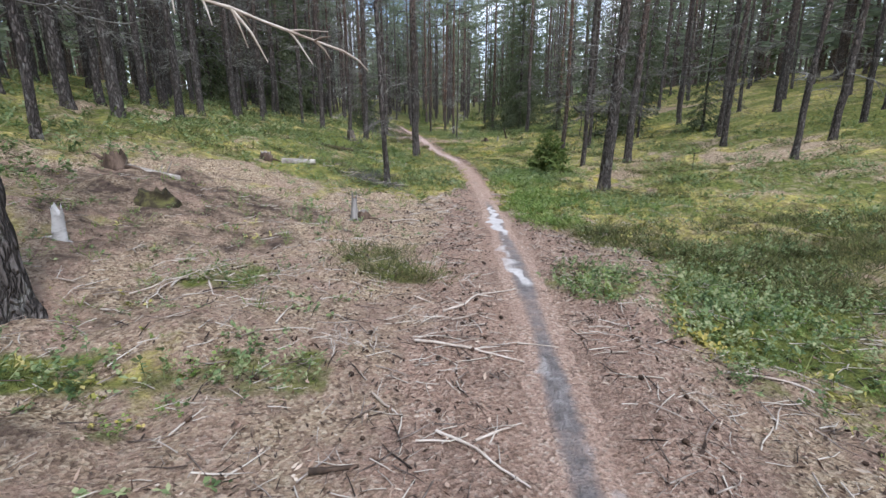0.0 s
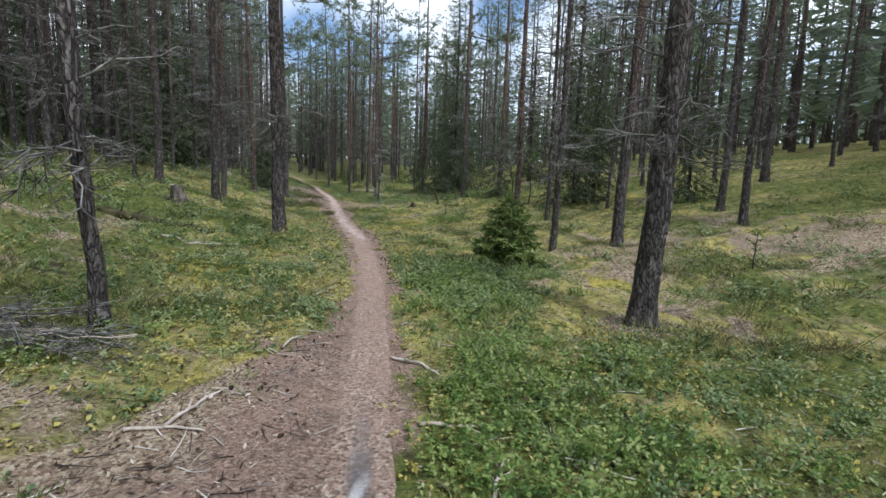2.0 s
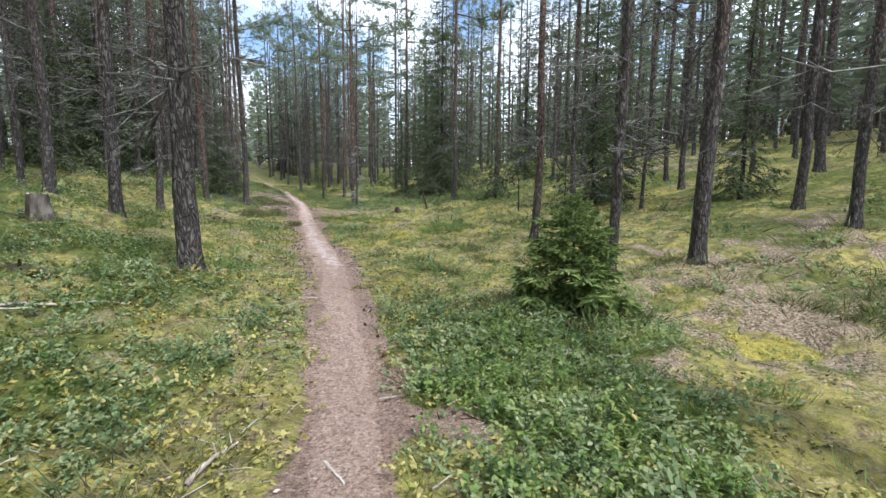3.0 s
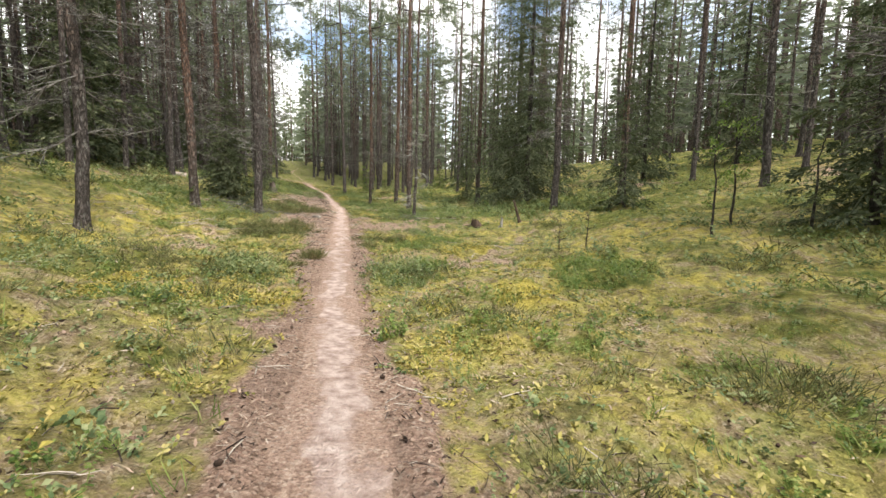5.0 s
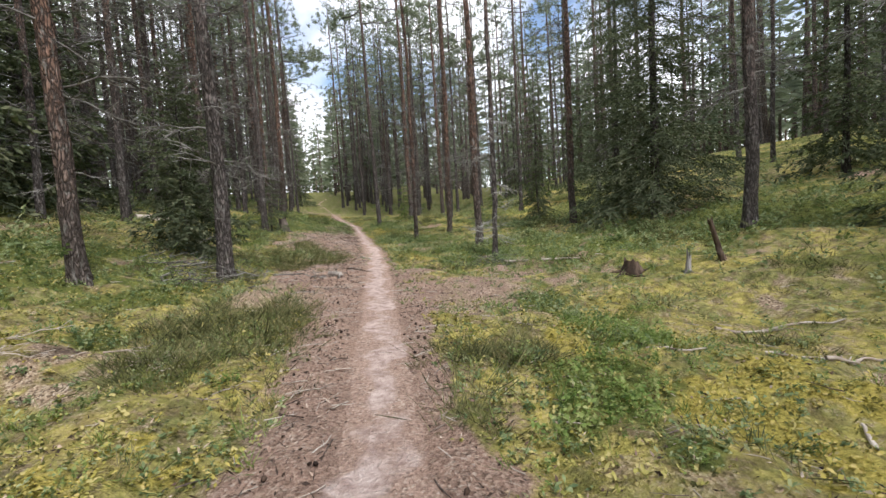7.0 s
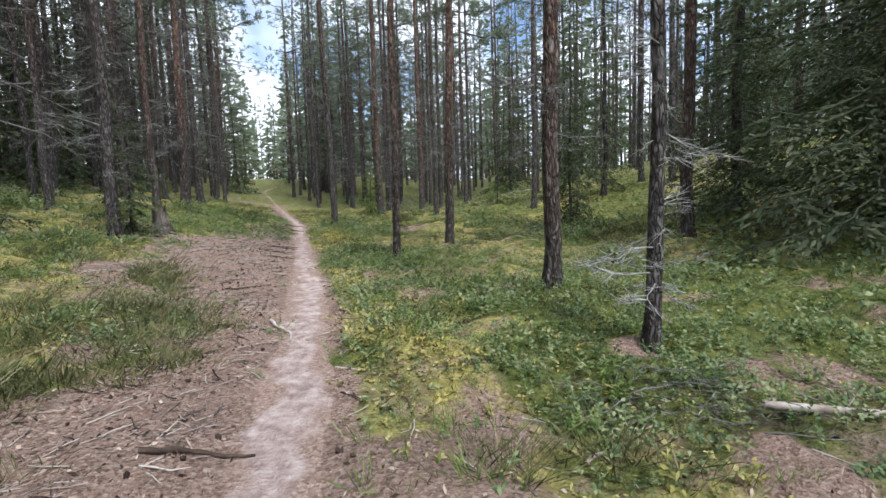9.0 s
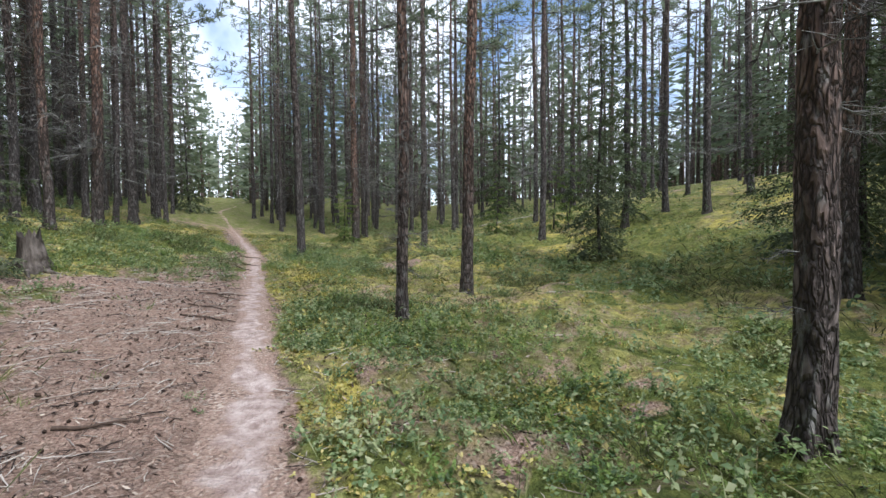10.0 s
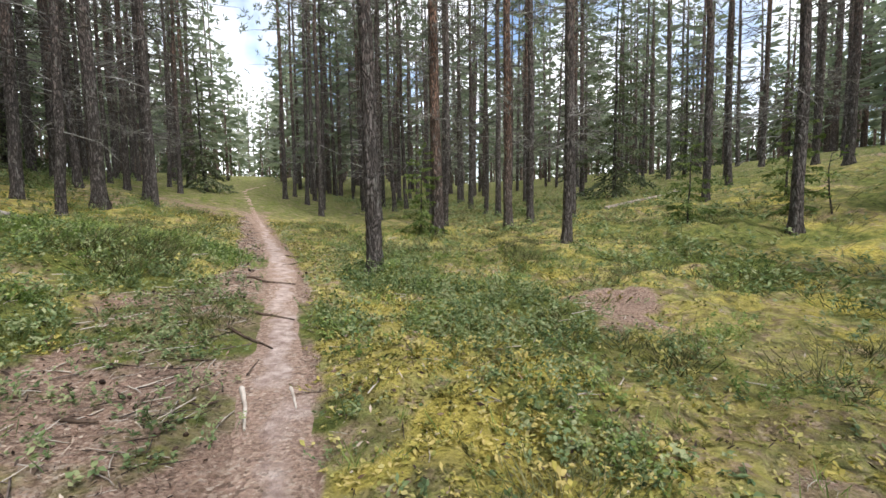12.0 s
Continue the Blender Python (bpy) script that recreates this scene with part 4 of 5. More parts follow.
pine(3.2, 31.0, .21, 14, (.01, 0), dead=8, low=3, foxy=True, label="straight reddish pine before a dense dark spruce")
pine(-.84, 31.78, .135, 12.5, (0, 0), fine=True, dead=46, low=.7, long=.27, top=3.4, foxy=True, label="dark slender pine with short broken branches in shrubs")
pine(.1, 33.3, .19, 14, (.015, 0), fine=True, dead=16, low=1.2, long=.7, foxy=True, label="pine with orange upper bark and curled dead twigs")
pine(-2.56, 37.9, .21, 13.5, (-.02, 0), fine=True, dead=16, low=1.8, long=.8, label="grey pine with foxy upper bark beside the footpath")
pine(-5.06, 32.3, .22, 13, dead=24, low=.8)
pine(-6.0, 35.5, .17, 13, foxy=True)
pine(-5.92, 36.65, .23, 14, dead=16, foxy=True)
pine(-8.55, 36.2, .23, 14)
pine(-7.7, 41.9, .29, 15)
pine(-7.9, 44.0, .23, 14)
pine(-9.6, 46.4, .21, 14)
pine(-9.1, 48.4, .18, 13)
pine(-12.9, 47.7, .3, 15)
pine(-6.85, 52.6, .24, 15)
pine(-1.5, 42.2, .28, 15, dead=16, low=2, foxy=True)
pine(-1.2, 43.6, .16, 13)
pine(-1.26, 47, .22, 14)
pine(.05, 42.6, .24, 14, dead=10, low=2, foxy=True)
pine(.87, 43.8, .2, 14)
pine(.36, 40.0, .19, 13.5, dead=18, low=1.5)
pine(1.84, 43.6, .17, 13)
pine(.5, 50.5, .2, 14)
pine(2.2, 44.9, .2, 14)
pine(3.3, 38.9, .2, 14, dead=16)
pine(6.5, 38.5, .2, 13)
pine(6.75, 37.3, .22, 14)
pine(4.5, 42.6, .2, 14)
pine(9.8, 45.4, .2, 14)
pine(9.2, 43.8, .27, 15)
pine(11.9, 41.8, .26, 15)
# spruces
spruce(2.68, 11.75, 1.08, .05, .52, .02, 110, True, label="small bushy young spruce beside the footpath")
spruce(9.3, 17.1, 5.5, boughs=80, width=.12)
spruce(8.1, 20.4, 7, boughs=80, width=.12)
spruce(5.85, 24.75, 4.2, boughs=70, width=.16, label="bushy spruce grown round the foot of a pine")
spruce(4.68, 29.65, 11, .24, .15, .05, 210, near=True, label="large dense dark spruce with grey lower boughs")
spruce(4.9, 32.3, 9, .2, .14, .03, 150, near=True, label="dense dark spruce with boughs reaching the shrubs")
spruce(8.6, 29.2, 8, boughs=110, width=.12)
spruce(12.2, 29.5, 9, boughs=100, width=.14)
spruce(7.1, 19.7, 6.5, boughs=90, width=.14, label="dark spruce with thin hanging boughs")
spruce(6.35, 19.9, 1.7, .05, .2, .1, 26, label="small scrawny spruce on yellow moss")
spruce(-8.3, 27.2, 8, boughs=80, width=.2)
spruce(-4.3, 26.75, 3.2, .07, .24, .02, 130, label="low dark spruce growing behind a pine")
spruce(-9.2, 29.7, 10, boughs=120, width=.19)
spruce(-5.6, 30.5, 3.0, boughs=40, width=.14)
spruce(-7.5, 22.5, 6.5, boughs=80, width=.15)
spruce(3.45, 36.15, 7.2, .09, .082, .03, 120, label="slim open spruce with short drooping boughs")
spruce(-9.3, 51.0, 6, boughs=70)
spruce(-1.85, 42.1, 1.9, .05, .2, .03, 34, True, label="young spruce at the foot of a pine")
spruce(3.9, 39.6, 1.9, .05, .15, .04, 24, True, label="young light green spruce on mossy slope")
spruce(2.4, 40.0, 1.6, .04, .2, .1, 26, True, label="young light green spruce on mossy slope")
spruce(5.0, 41.0, 2.2, .05, .14, .04, 24, True, label="young light green spruce on mossy slope")
spruce(5.2, 38.2, 9, boughs=80, width=.08)
spruce(-5.0, 32.6, 2.2, .05, .2, .04, 50, label="young spruce among shrubs under pines")
spruce(-12.2, 42.5, 9, boughs=80, width=.16)
spruce(-10.8, 38.5, 8, boughs=80, width=.16)
spruce(-13.2, 35.0, 9, boughs=80, width=.17)
spruce(-11.8, 33.0, 7, boughs=70, width=.17)
spruce(-11.2, 24.0, 8, boughs=80, width=.17)
spruce(-9.8, 20.5, 7, boughs=70, width=.16)
spruce(-14.2, 48.5, 9, boughs=80, width=.16)
spruce(10, 52, 7, boughs=60)
spruce(4.5, 47, 7, boughs=60)

# ---- the forest beyond: stems of five shapes, each tree its own thing ----
def joined_crown(seed, h):
    """Bare lower branches and a ragged crown for a stem seen from some way off."""
    r, wood, green = np.random.default_rng(seed), Shape(), Shape()
    for i in range(40):
        z, a, ln = h * r.uniform(.1, .62), r.uniform(0, 2 * math.pi), r.uniform(.35, 1.35)
        d = np.array((math.cos(a), math.sin(a), r.uniform(-.4, .25)))
        o = np.array((0, 0, z))
        m = o + d * ln * .55 + r.normal(0, .06, 3)
        e = o + d * ln + (0, 0, r.uniform(-.3, .1) * ln)
        wood.tube(np.stack([o, m, e]), (.013, .009, .003), 3)
        for k in range(3):
            t = m + (d + r.normal(0, .7, 3)) * ln * r.uniform(.2, .45)
            wood.tube(np.stack([o + (m - o) * r.uniform(.5, 1), t]), (.009, .003), 3)
    for i in range(16):
        f = (i + r.uniform(0, 1)) / 16
        a, ln = i * 2.4 + r.uniform(-.4, .4), (.8 + 1.4 * (1 - f)) * r.uniform(.7, 1.2)
        o = np.array((0, 0, h * (.42 + .57 * f)))
        d = np.array((math.cos(a), math.sin(a), -.1 + .8 * f))
        wood.tube(np.stack([o, o + d * ln * .6, o + d * ln]), (.025, .015, .005), 3)
        for k in range(7):
            c = o + d * ln * r.uniform(.4, 1.05) + r.normal(0, .17, 3) * ln
            m = 9
            dirs = r.normal(0, 1, (m, 3)) + d * .5 + (0, 0, .2)
            dirs /= np.linalg.norm(dirs, axis=1)[:, None]
            green.blades(np.repeat(c[None], m, 0), c + dirs * r.uniform(.13, .26, (m, 1)), np.full(m, .045), r)
    return wood.mesh("branchwork", DEAD_WOOD), green.mesh("crown", NEEDLES)


FAR = []
for i in range(5):
    r = np.random.default_rng(600 + i)
    FAR.append((stem_mesh("trunk", 14, .2, (r.normal(0, .01), r.normal(0, .01)), r, PINE_BARK)[0], *joined_crown(700 + i, 14)))


def far_pine(x, y, kind, size, turn):
    tree = tagged(new("pine_tree"), "slim grey pine standing in the dense forest", "pine tree", "pines further off")
    tree.matrix_basis = pose(x, y, gz(x, y), 0, 0, turn) @ Matrix.Diagonal((size, size, size, 1))
    stem, wood, green = FAR[kind]
    part("trunk", stem, tree)
    tagged(part("branchwork", wood, tree), kind="stuff")
    tagged(part("crown", green, tree), kind="stuff")


taken = [(o.location.x, o.location.y) for o in scene.objects if o.parent is None and o.name.startswith(("pine_tree", "spruce_tree"))]


def room_for(x, y, gap):
    return all((x - a)**2 + (y - b)**2 > gap * gap for a, b in taken)


def clearing(x, y):
    """The straight open lane in the forest, over which the sky shows."""
    return 41 < y < 90 and abs(x + 2.3 + .285 * (y - 32.8)) < 1.2 + .022 * (y - 41)


r = np.random.default_rng(17)
for zone, count, gap in (((-15, -6.4, 3, 44), 140, .9), ((8.5, 19, 8, 44), 42, 1.7), ((-16, 1, 44, 58), 56, 1.15), ((1, 13, 44, 58), 20, 1.9), ((-14, -4, -9, 1), 6, 2.0), ((4, 14, -9, 0), 4, 2.4)):
    for k in range(count):
        for attempt in range(40):
            x, y = r.uniform(zone[0], zone[1]), r.uniform(zone[2], zone[3])
            if not room_for(x, y, gap) or abs(x - float(trail_x(y))) < (1.9 if y > 40 else 4) or clearing(x, y):
                continue
            taken.append((x, y))
            far_pine(x, y, int(r.integers(5)), r.uniform(.75, 1.15), r.uniform(0, 360))
            break


def far_woods(name, label, count, seed, ring, keep, height, blades, material):
    """Stems and ragged crowns too far off to tell apart, in two joined meshes."""
    r, wood, green = np.random.default_rng(seed), Shape(), Shape()
    done = 0
    while done < count:
        a, d = r.uniform(0, 2 * math.pi), math.sqrt(r.uniform(ring[0]**2, ring[1]**2))
        x, y = d * math.sin(a) - 1, 26 + d * math.cos(a)
        if not keep(x, y):
            continue
        done += 1
        h, z = height * r.uniform(.7, 1.2), gz(x, y)
        lx, ly = r.normal(0, .015, 2)
        zz = np.array((-.3, h * .4, h))
        wood.tube(np.column_stack([x + lx * zz, y + ly * zz, z + zz]), np.array((.13, .09, .02)) * r.uniform(.7, 1.3), 5)
        f = r.uniform(0 if height < 10 else .14, 1, blades)
        w = (1.05 - f)**.8 * h * .16 + .12
        t = r.uniform(0, 2 * math.pi, blades)
        o = np.column_stack([x + lx * f * h + np.cos(t) * w * .35, y + ly * f * h + np.sin(t) * w * .35, z + f * h])
        e = o + np.column_stack([np.cos(t) * w * .7, np.sin(t) * w * .7, r.uniform(-.35, .25, blades) * w]) + r.normal(0, .1, (blades, 3))
        green.blades(o, e, r.uniform(.12, .34, blades) * (1 if d < 48 else 2.1), r)
    tagged(new(name + "_stems", wood.mesh(name, PINE_BARK)), label + ", bare stems", "forest", kind="stuff")
    tagged(new(name, green.mesh(name, material)), label, "forest", kind="stuff")


def beyond(x, y):
    inside = -15 < x < 19 and -9 < y < 58
    return not inside and not clearing(x, y) and abs(x - float(trail_x(y))) > (1.8 if y < 66 else 0)


far_woods("distant_pines", "distant grey green pine forest", 700, 31, (20, 48), beyond, 14, 96, NEEDLES)
far_woods("remote_pines", "remote grey green pine forest", 1500, 32, (48, 120), beyond, 14, 80, NEEDLES)
far_woods("distant_spruces", "distant dark spruces between pines", 480, 33, (24, 90), beyond, 6, 70, SPRUCE_NEEDLES)


def sapling(x, y, h, label, leaves=90, seed=1):
    """A thin broad-leaved sapling: stem, twigs and small leaves."""
    r = np.random.default_rng(seed)
    tree = tagged(new("sapling"), label, "sapling")
    tree.location = (x, y, gz(x, y))
    stem, leaf = Shape(), Shape()
    z = np.linspace(-.08, h, 10)
    p = np.column_stack([np.cumsum(r.normal(0, .012 * h, 10)), np.cumsum(r.normal(0, .012 * h, 10)), z])
    stem.tube(p, np.linspace(.016, .004, 10) * (.5 + h / 2), 6)
    part("stem", stem.mesh("stem", SPRUCE_BARK, True), tree)
    for k in range(11):
        i, a = int(r.integers(3, 10)), r.uniform(0, 2 * math.pi)
        d = np.array((math.cos(a), math.sin(a), r.uniform(.1, .7)))
        ln, w = h * r.uniform(.12, .3), Shape()
        tip = p[i] + d * ln
        w.tube(np.stack([p[i], p[i] + d * ln * .5, tip]), (.005, .004, .002), 4)
        part("twig", w.mesh("twig", SPRUCE_BARK), tree)
        m = leaves // 11
        o = p[i] + d * ln * r.uniform(.3, 1.1, (m, 1)) + r.normal(0, .03, (m, 3))
        if m:
            leaf.blades(o, o + r.normal(0, .035, (m, 3)) + (0, 0, -.01), r.uniform(.025, .045, m), r)
    if leaves:
        tagged(part("foliage", leaf.mesh("foliage", BRIGHT_LEAVES), tree), kind="stuff")


sapling(5.25, 20.5, 1.65, "thin young birch with sparse bright leaves on moss", 240, 3)
sapling(6.1, 21.2, 1.9, "thin young birch with sparse bright leaves on moss", 260, 4)
sapling(5.7, 10.5, .5, "small brownish birch seedling in litter", 40, 5)
sapling(3.4, 20.9, .55, "low leafless grey twiggy bush on moss", 0, 6)
sapling(3.1, 21.3, .5, "low leafless grey twiggy bush on moss", 0, 7)
sapling(4.2, 39.2, .9, "thin young birch with sparse leaves on mossy slope", 60, 8)

# ---- low plants, litter and cones: what nobody could count ----
def strew(name, shapes, pts, size, material, label, category, tilt=.25, lift=0.0, seed=1):
    """Copies of small shapes joined into one sheet of stuff over the ground."""
    r, V, F, n = np.random.default_rng(seed), [], [], 0
    z = ground_z(pts[:, 0], pts[:, 1]) + lift
    pick = r.integers(0, len(shapes), len(pts))
    for k, (v, f) in enumerate(shapes):
        q = np.where(pick == k)[0]
        if not len(q):
            continue
        a, s = r.uniform(0, 2 * math.pi, len(q)), size[q]
        ca, sa = np.cos(a), np.sin(a)
        tx, ty = r.normal(0, tilt, len(q)), r.normal(0, tilt, len(q))
        x = v[None, :, 0] * ca[:, None] - v[None, :, 1] * sa[:, None]
        y = v[None, :, 0] * sa[:, None] + v[None, :, 1] * ca[:, None]
        zz = v[None, :, 2] + x * tx[:, None] + y * ty[:, None]
        P = np.stack([x * s[:, None] + pts[q, 0:1], y * s[:, None] + pts[q, 1:2], zz * s[:, None] + z[q][:, None]], -1)
        F.append((f[None] + (np.arange(len(q)) * len(v))[:, None, None]).reshape(-1, f.shape[1]) + n)
        V.append(P.reshape(-1, 3))
        n += P.shape[0] * P.shape[1]
    ob = new(name, mesh_from(name, np.concatenate(V), np.concatenate(F), material))
    return tagged(ob, label, category, kind="stuff")


def leafy_clump(seed, leaves, spread, height, leaf):
    """A mound of thin stems whose small leaves spread flat to the light."""
    r, s = np.random.default_rng(seed), Shape()
    stems = max(4, leaves // 8)
    base, tip, wide = [], [], []
    for k in range(stems):
        o = np.array((*r.normal(0, spread * .5, 2), -.02))
        far = np.hypot(o[0], o[1]) / spread
        top = o + (*(o[:2] * .5 + r.normal(0, spread * .25, 2)), height * r.uniform(.65, 1.1) * max(.35, 1.1 - .55 * far))
        s.blades(o[None], top[None], np.array([.004]), r)
        for j in range(leaves // stems):
            c = o + (top - o) * r.uniform(.35, 1.05)
            d = r.normal(0, 1, 3) * (1, 1, .3) + (0, 0, .12)
            d /= np.linalg.norm(d)
            base.append(c)
            tip.append(c + d * leaf * r.uniform(.7, 1.35))
            wide.append(leaf * r.uniform(.5, .75))
    base, tip, wide = np.array(base), np.array(tip), np.array(wide)
    ax = tip - base
    side = np.cross(ax, (0, 0, 1.0) + r.normal(0, .35, ax.shape))
    side *= (wide / 2 / (np.linalg.norm(side, axis=1) + 1e-9))[:, None]
    mid = base + ax * .5 + (0, 0, leaf * .12)
    s.add(np.stack([base, mid + side, tip, mid - side], 1).reshape(-1, 3), np.arange(4 * len(base)).reshape(-1, 4))
    return s.arrays()


def spiky_clump(seed, count, spread, height, width, lean=.35, fan=.5):
    r, s = np.random.default_rng(seed), Shape()
    o = np.column_stack([r.normal(0, spread, (count, 2)), np.full(count, -.015)])
    t = o + np.column_stack([r.normal(0, lean, (count, 2)) * height + o[:, :2] * fan, r.uniform(.5, 1.15, count) * height])
    s.blades(o, t, np.full(count, width), r)
    return s.arrays()


def flake(seed, length, width, curl):
    r, s = np.random.default_rng(seed), Shape()
    a = np.array((-length / 2, 0, .004))
    s.blades(a[None], -a[None] + (0, 0, curl), np.array([width]), r)
    return s.arrays()


def sown(count, weight, seed, box=(-7, 6.5, -1, 44), pull=2.6):
    """Places drawn near the footpath, kept where weight(x, y) is high."""
    r, got = np.random.default_rng(seed), []
    total = 0
    while total < count:
        y = r.uniform(box[2], box[3], 40000)
        x = trail_x(y) + r.normal(0, pull, 40000)
        w = weight(x, y) * step(.16, .3, np.abs(x - trail_x(y)))
        k = r.uniform(0, 1, 40000) < w
        got.append(np.column_stack([x[k], y[k]]))
        total += int(k.sum())
    return np.concatenate(got)[:count]


LEAFY = [leafy_clump(800 + i, 48, .11, .13, .025) for i in range(6)]
p = sown(6300, lambda x, y: covers(x, y)[1], 21, pull=2.4)
strew("dwarf_shrubs", LEAFY, p, np.random.default_rng(1).uniform(.55, 1.15, len(p)) * (.6 + .6 * covers(*p.T)[1]), SHRUB_LEAVES, "low dark green lingonberry shrubs on the forest floor", "shrubs", seed=2)
LEAFY = [leafy_clump(820 + i, 48, .10, .13, .023) for i in range(5)]
p = sown(5000, lambda x, y: covers(x, y)[4], 22, pull=2.3)
strew("bilberry_shrubs", LEAFY, p, np.random.default_rng(2).uniform(.55, 1.15, len(p)) * (.6 + .6 * covers(*p.T)[4]), BRIGHT_LEAVES, "fresh bright green bilberry shrubs on the forest floor", "shrubs", seed=3)
MIXED = [leafy_clump(830 + i, 20, .075, .055, .027) for i in range(6)]
p = sown(6500, lambda x, y: ((.12 + .6 * covers(x, y)[0]) * (1 - bare(x, y)) + .16 * (1 - step(6, 9, y)) * step(.7, 1.3, np.abs(x - trail_x(y)))) * step(.42, .54, fbm(x, y, .4, 95)), 31, pull=2.0)
strew("ground_plants", MIXED, p, np.random.default_rng(11).uniform(.5, 1.3, len(p)), SHRUB_LEAVES, "small mixed green plants growing through the moss", "plants", seed=12)
HEATH = [spiky_clump(840 + i, 52, .075, .085, .0048, .6) for i in range(5)]
p = sown(3600, lambda x, y: covers(x, y)[2]**1.3, 23, pull=3.2)
strew("heather", HEATH, p, np.random.default_rng(3).uniform(.7, 1.35, len(p)), HEATHER, "brownish green heather tufts on the forest floor", "heather", seed=4)
MOSSY = [leafy_clump(860 + i, 26, .10, .033, .022) for i in range(5)]
p = sown(10500, lambda x, y: covers(x, y)[0]**1.3, 24, pull=1.9)
strew("moss_cushions", MOSSY, p, np.random.default_rng(4).uniform(.6, 1.4, len(p)), MOSS_BLADES, "yellow green moss and lichen cushions", "moss", seed=5)
p = sown(5500, golden, 35, pull=1.9)
strew("golden_moss", MOSSY, p, np.random.default_rng(14).uniform(.6, 1.3, len(p)), GOLD_MOSS, "golden yellow feathery moss cushions", "moss", seed=15)
GRASSY = [spiky_clump(880 + i, 14, .03, .11, .005, .5) for i in range(4)]
p = sown(1800, lambda x, y: (1 - bare(x, y)) * .5 + .06, 25, pull=2.2)
strew("thin_grass", GRASSY, p, np.random.default_rng(5).uniform(.5, 1.2, len(p)), BRIGHT_LEAVES, "sparse thin grass blades between moss", "grass", seed=6)
FLAKES = [flake(900 + i, .016 + .005 * i, .006 + .004 * (i % 3), .008 * (i % 4)) for i in range(7)]
p = sown(60000, lambda x, y: .45 + .55 * bare(x, y), 26, pull=1.5)
strew("needle_litter", FLAKES, p, np.random.default_rng(6).uniform(.4, 1.15, len(p)), DRY_LITTER, "dry brown leaves, bark flakes and needles", "litter", tilt=.5, lift=.006, seed=7)
LEAFY = [leafy_clump(960 + i, 34, .22, .17, .045) for i in range(5)]
p = sown(6500, lambda x, y: step(3.2, 5.0, np.abs(x - trail_x(y))) * (.12 + np.maximum(covers(x, y)[1], covers(x, y)[4])), 28, box=(0, 0, 0, 56), pull=7)
strew("slope_shrubs", LEAFY, p, np.random.default_rng(8).uniform(.6, 1.4, len(p)), SHRUB_LEAVES, "low green shrubs across the mossy slopes", "shrubs", seed=9)
HEATH = [spiky_clump(980 + i, 40, .15, .08, .008, .5) for i in range(4)]
p = sown(1800, lambda x, y: step(3.5, 5.5, np.abs(x - trail_x(y))) * (.1 + covers(x, y)[2]), 29, box=(0, 0, 0, 56), pull=7)
strew("slope_heather", HEATH, p, np.random.default_rng(9).uniform(.6, 1.4, len(p)), HEATHER, "brownish heather tufts across the mossy slopes", "heather", seed=10)
SPRIGS = []
for i in range(6):
    q, rr = Shape(), np.random.default_rng(990 + i)
    q.tube(np.column_stack([np.linspace(-.5, .5, 4), np.cumsum(rr.normal(0, .05, 4)), rr.uniform(.01, .05, 4)]), (.022, .02, .016, .008), 3)
    q.tube(np.stack([(0, 0, .03), (.2, rr.choice((-1, 1)) * .2, .05)]), (.012, .006), 3)
    SPRIGS.append(q.arrays())
p = sown(8000, lambda x, y: .15 + .85 * np.maximum(bare(x, y), (1 - step(6, 8, y)) * .8) * np.interp(y, (4, 8, 24, 27), (1, .4, .4, .8)), 30, pull=2.0)
strew("twig_litter", SPRIGS, p, np.random.default_rng(10).uniform(.05, .2, len(p)), TWIG_BARK, "thin broken grey twigs strewn over litter", "twigs", tilt=.08, lift=.003, seed=11)
s = Shape()
zs = np.linspace(-1, 1, 6)
s.tube(np.column_stack([zs * .022, zs * 0, zs * 0 + .012]), .016 * np.sqrt(1.05 - zs**2) * np.where(np.arange(6) % 2, 1.15, .9), 7)
p = sown(520, lambda x, y: bare(x, y) * .9 + .03, 27, pull=1.5)
strew("pine_cones", [s.arrays()], p, np.random.default_rng(7).uniform(.4, .75, len(p)), CONE, "dark fallen pine cones on needle litter", "cones", lift=.003, seed=8)


# ---- sticks, logs, stumps and snags ----
def stick(x, y, length, turn, thick=.012, forks=2, material=None, seed=0, bend=.12, label="pale barkless fallen stick on needle litter"):
    r, s = np.random.default_rng(seed + int(abs(x * 71 + y * 37) * 10)), Shape()
    n, thick = 12, thick * .72
    u = np.linspace(-.5, .5, n) * length
    v = np.cumsum(r.normal(0, bend * length / 8, n)) + bend * length * (.25 - (u / length)**2)
    w = radians(turn)
    px, py = x + u * math.cos(w) - v * math.sin(w), y + u * math.sin(w) + v * math.cos(w)
    pz = ground_z(px, py) + thick * .9 + .004
    rad = np.linspace(thick, thick * .45, n) * r.uniform(.85, 1.15, n)
    P = np.column_stack([px, py, pz])
    s.tube(P, rad, 7)
    for k in range(forks):
        i = int(r.integers(2, n - 1))
        a = w + r.choice((-1, 1)) * r.uniform(.4, .9)
        ln = length * r.uniform(.12, .3)
        q = np.linspace(0, 1, 4)
        fx, fy = px[i] + q * math.cos(a) * ln, py[i] + q * math.sin(a) * ln
        s.tube(np.column_stack([fx, fy, np.maximum(ground_z(fx, fy) + thick * .5, pz[i] + q * r.uniform(-.02, .05))]), np.linspace(rad[i] * .7, rad[i] * .25, 4), 5)
    c = np.array((x, y, gz(x, y)))
    V, F = s.arrays()
    ob = new("stick", mesh_from("stick", V - c, F, material or PALE_WOOD, True))
    ob.location = c
    return tagged(ob, label, "stick", "fallen sticks")


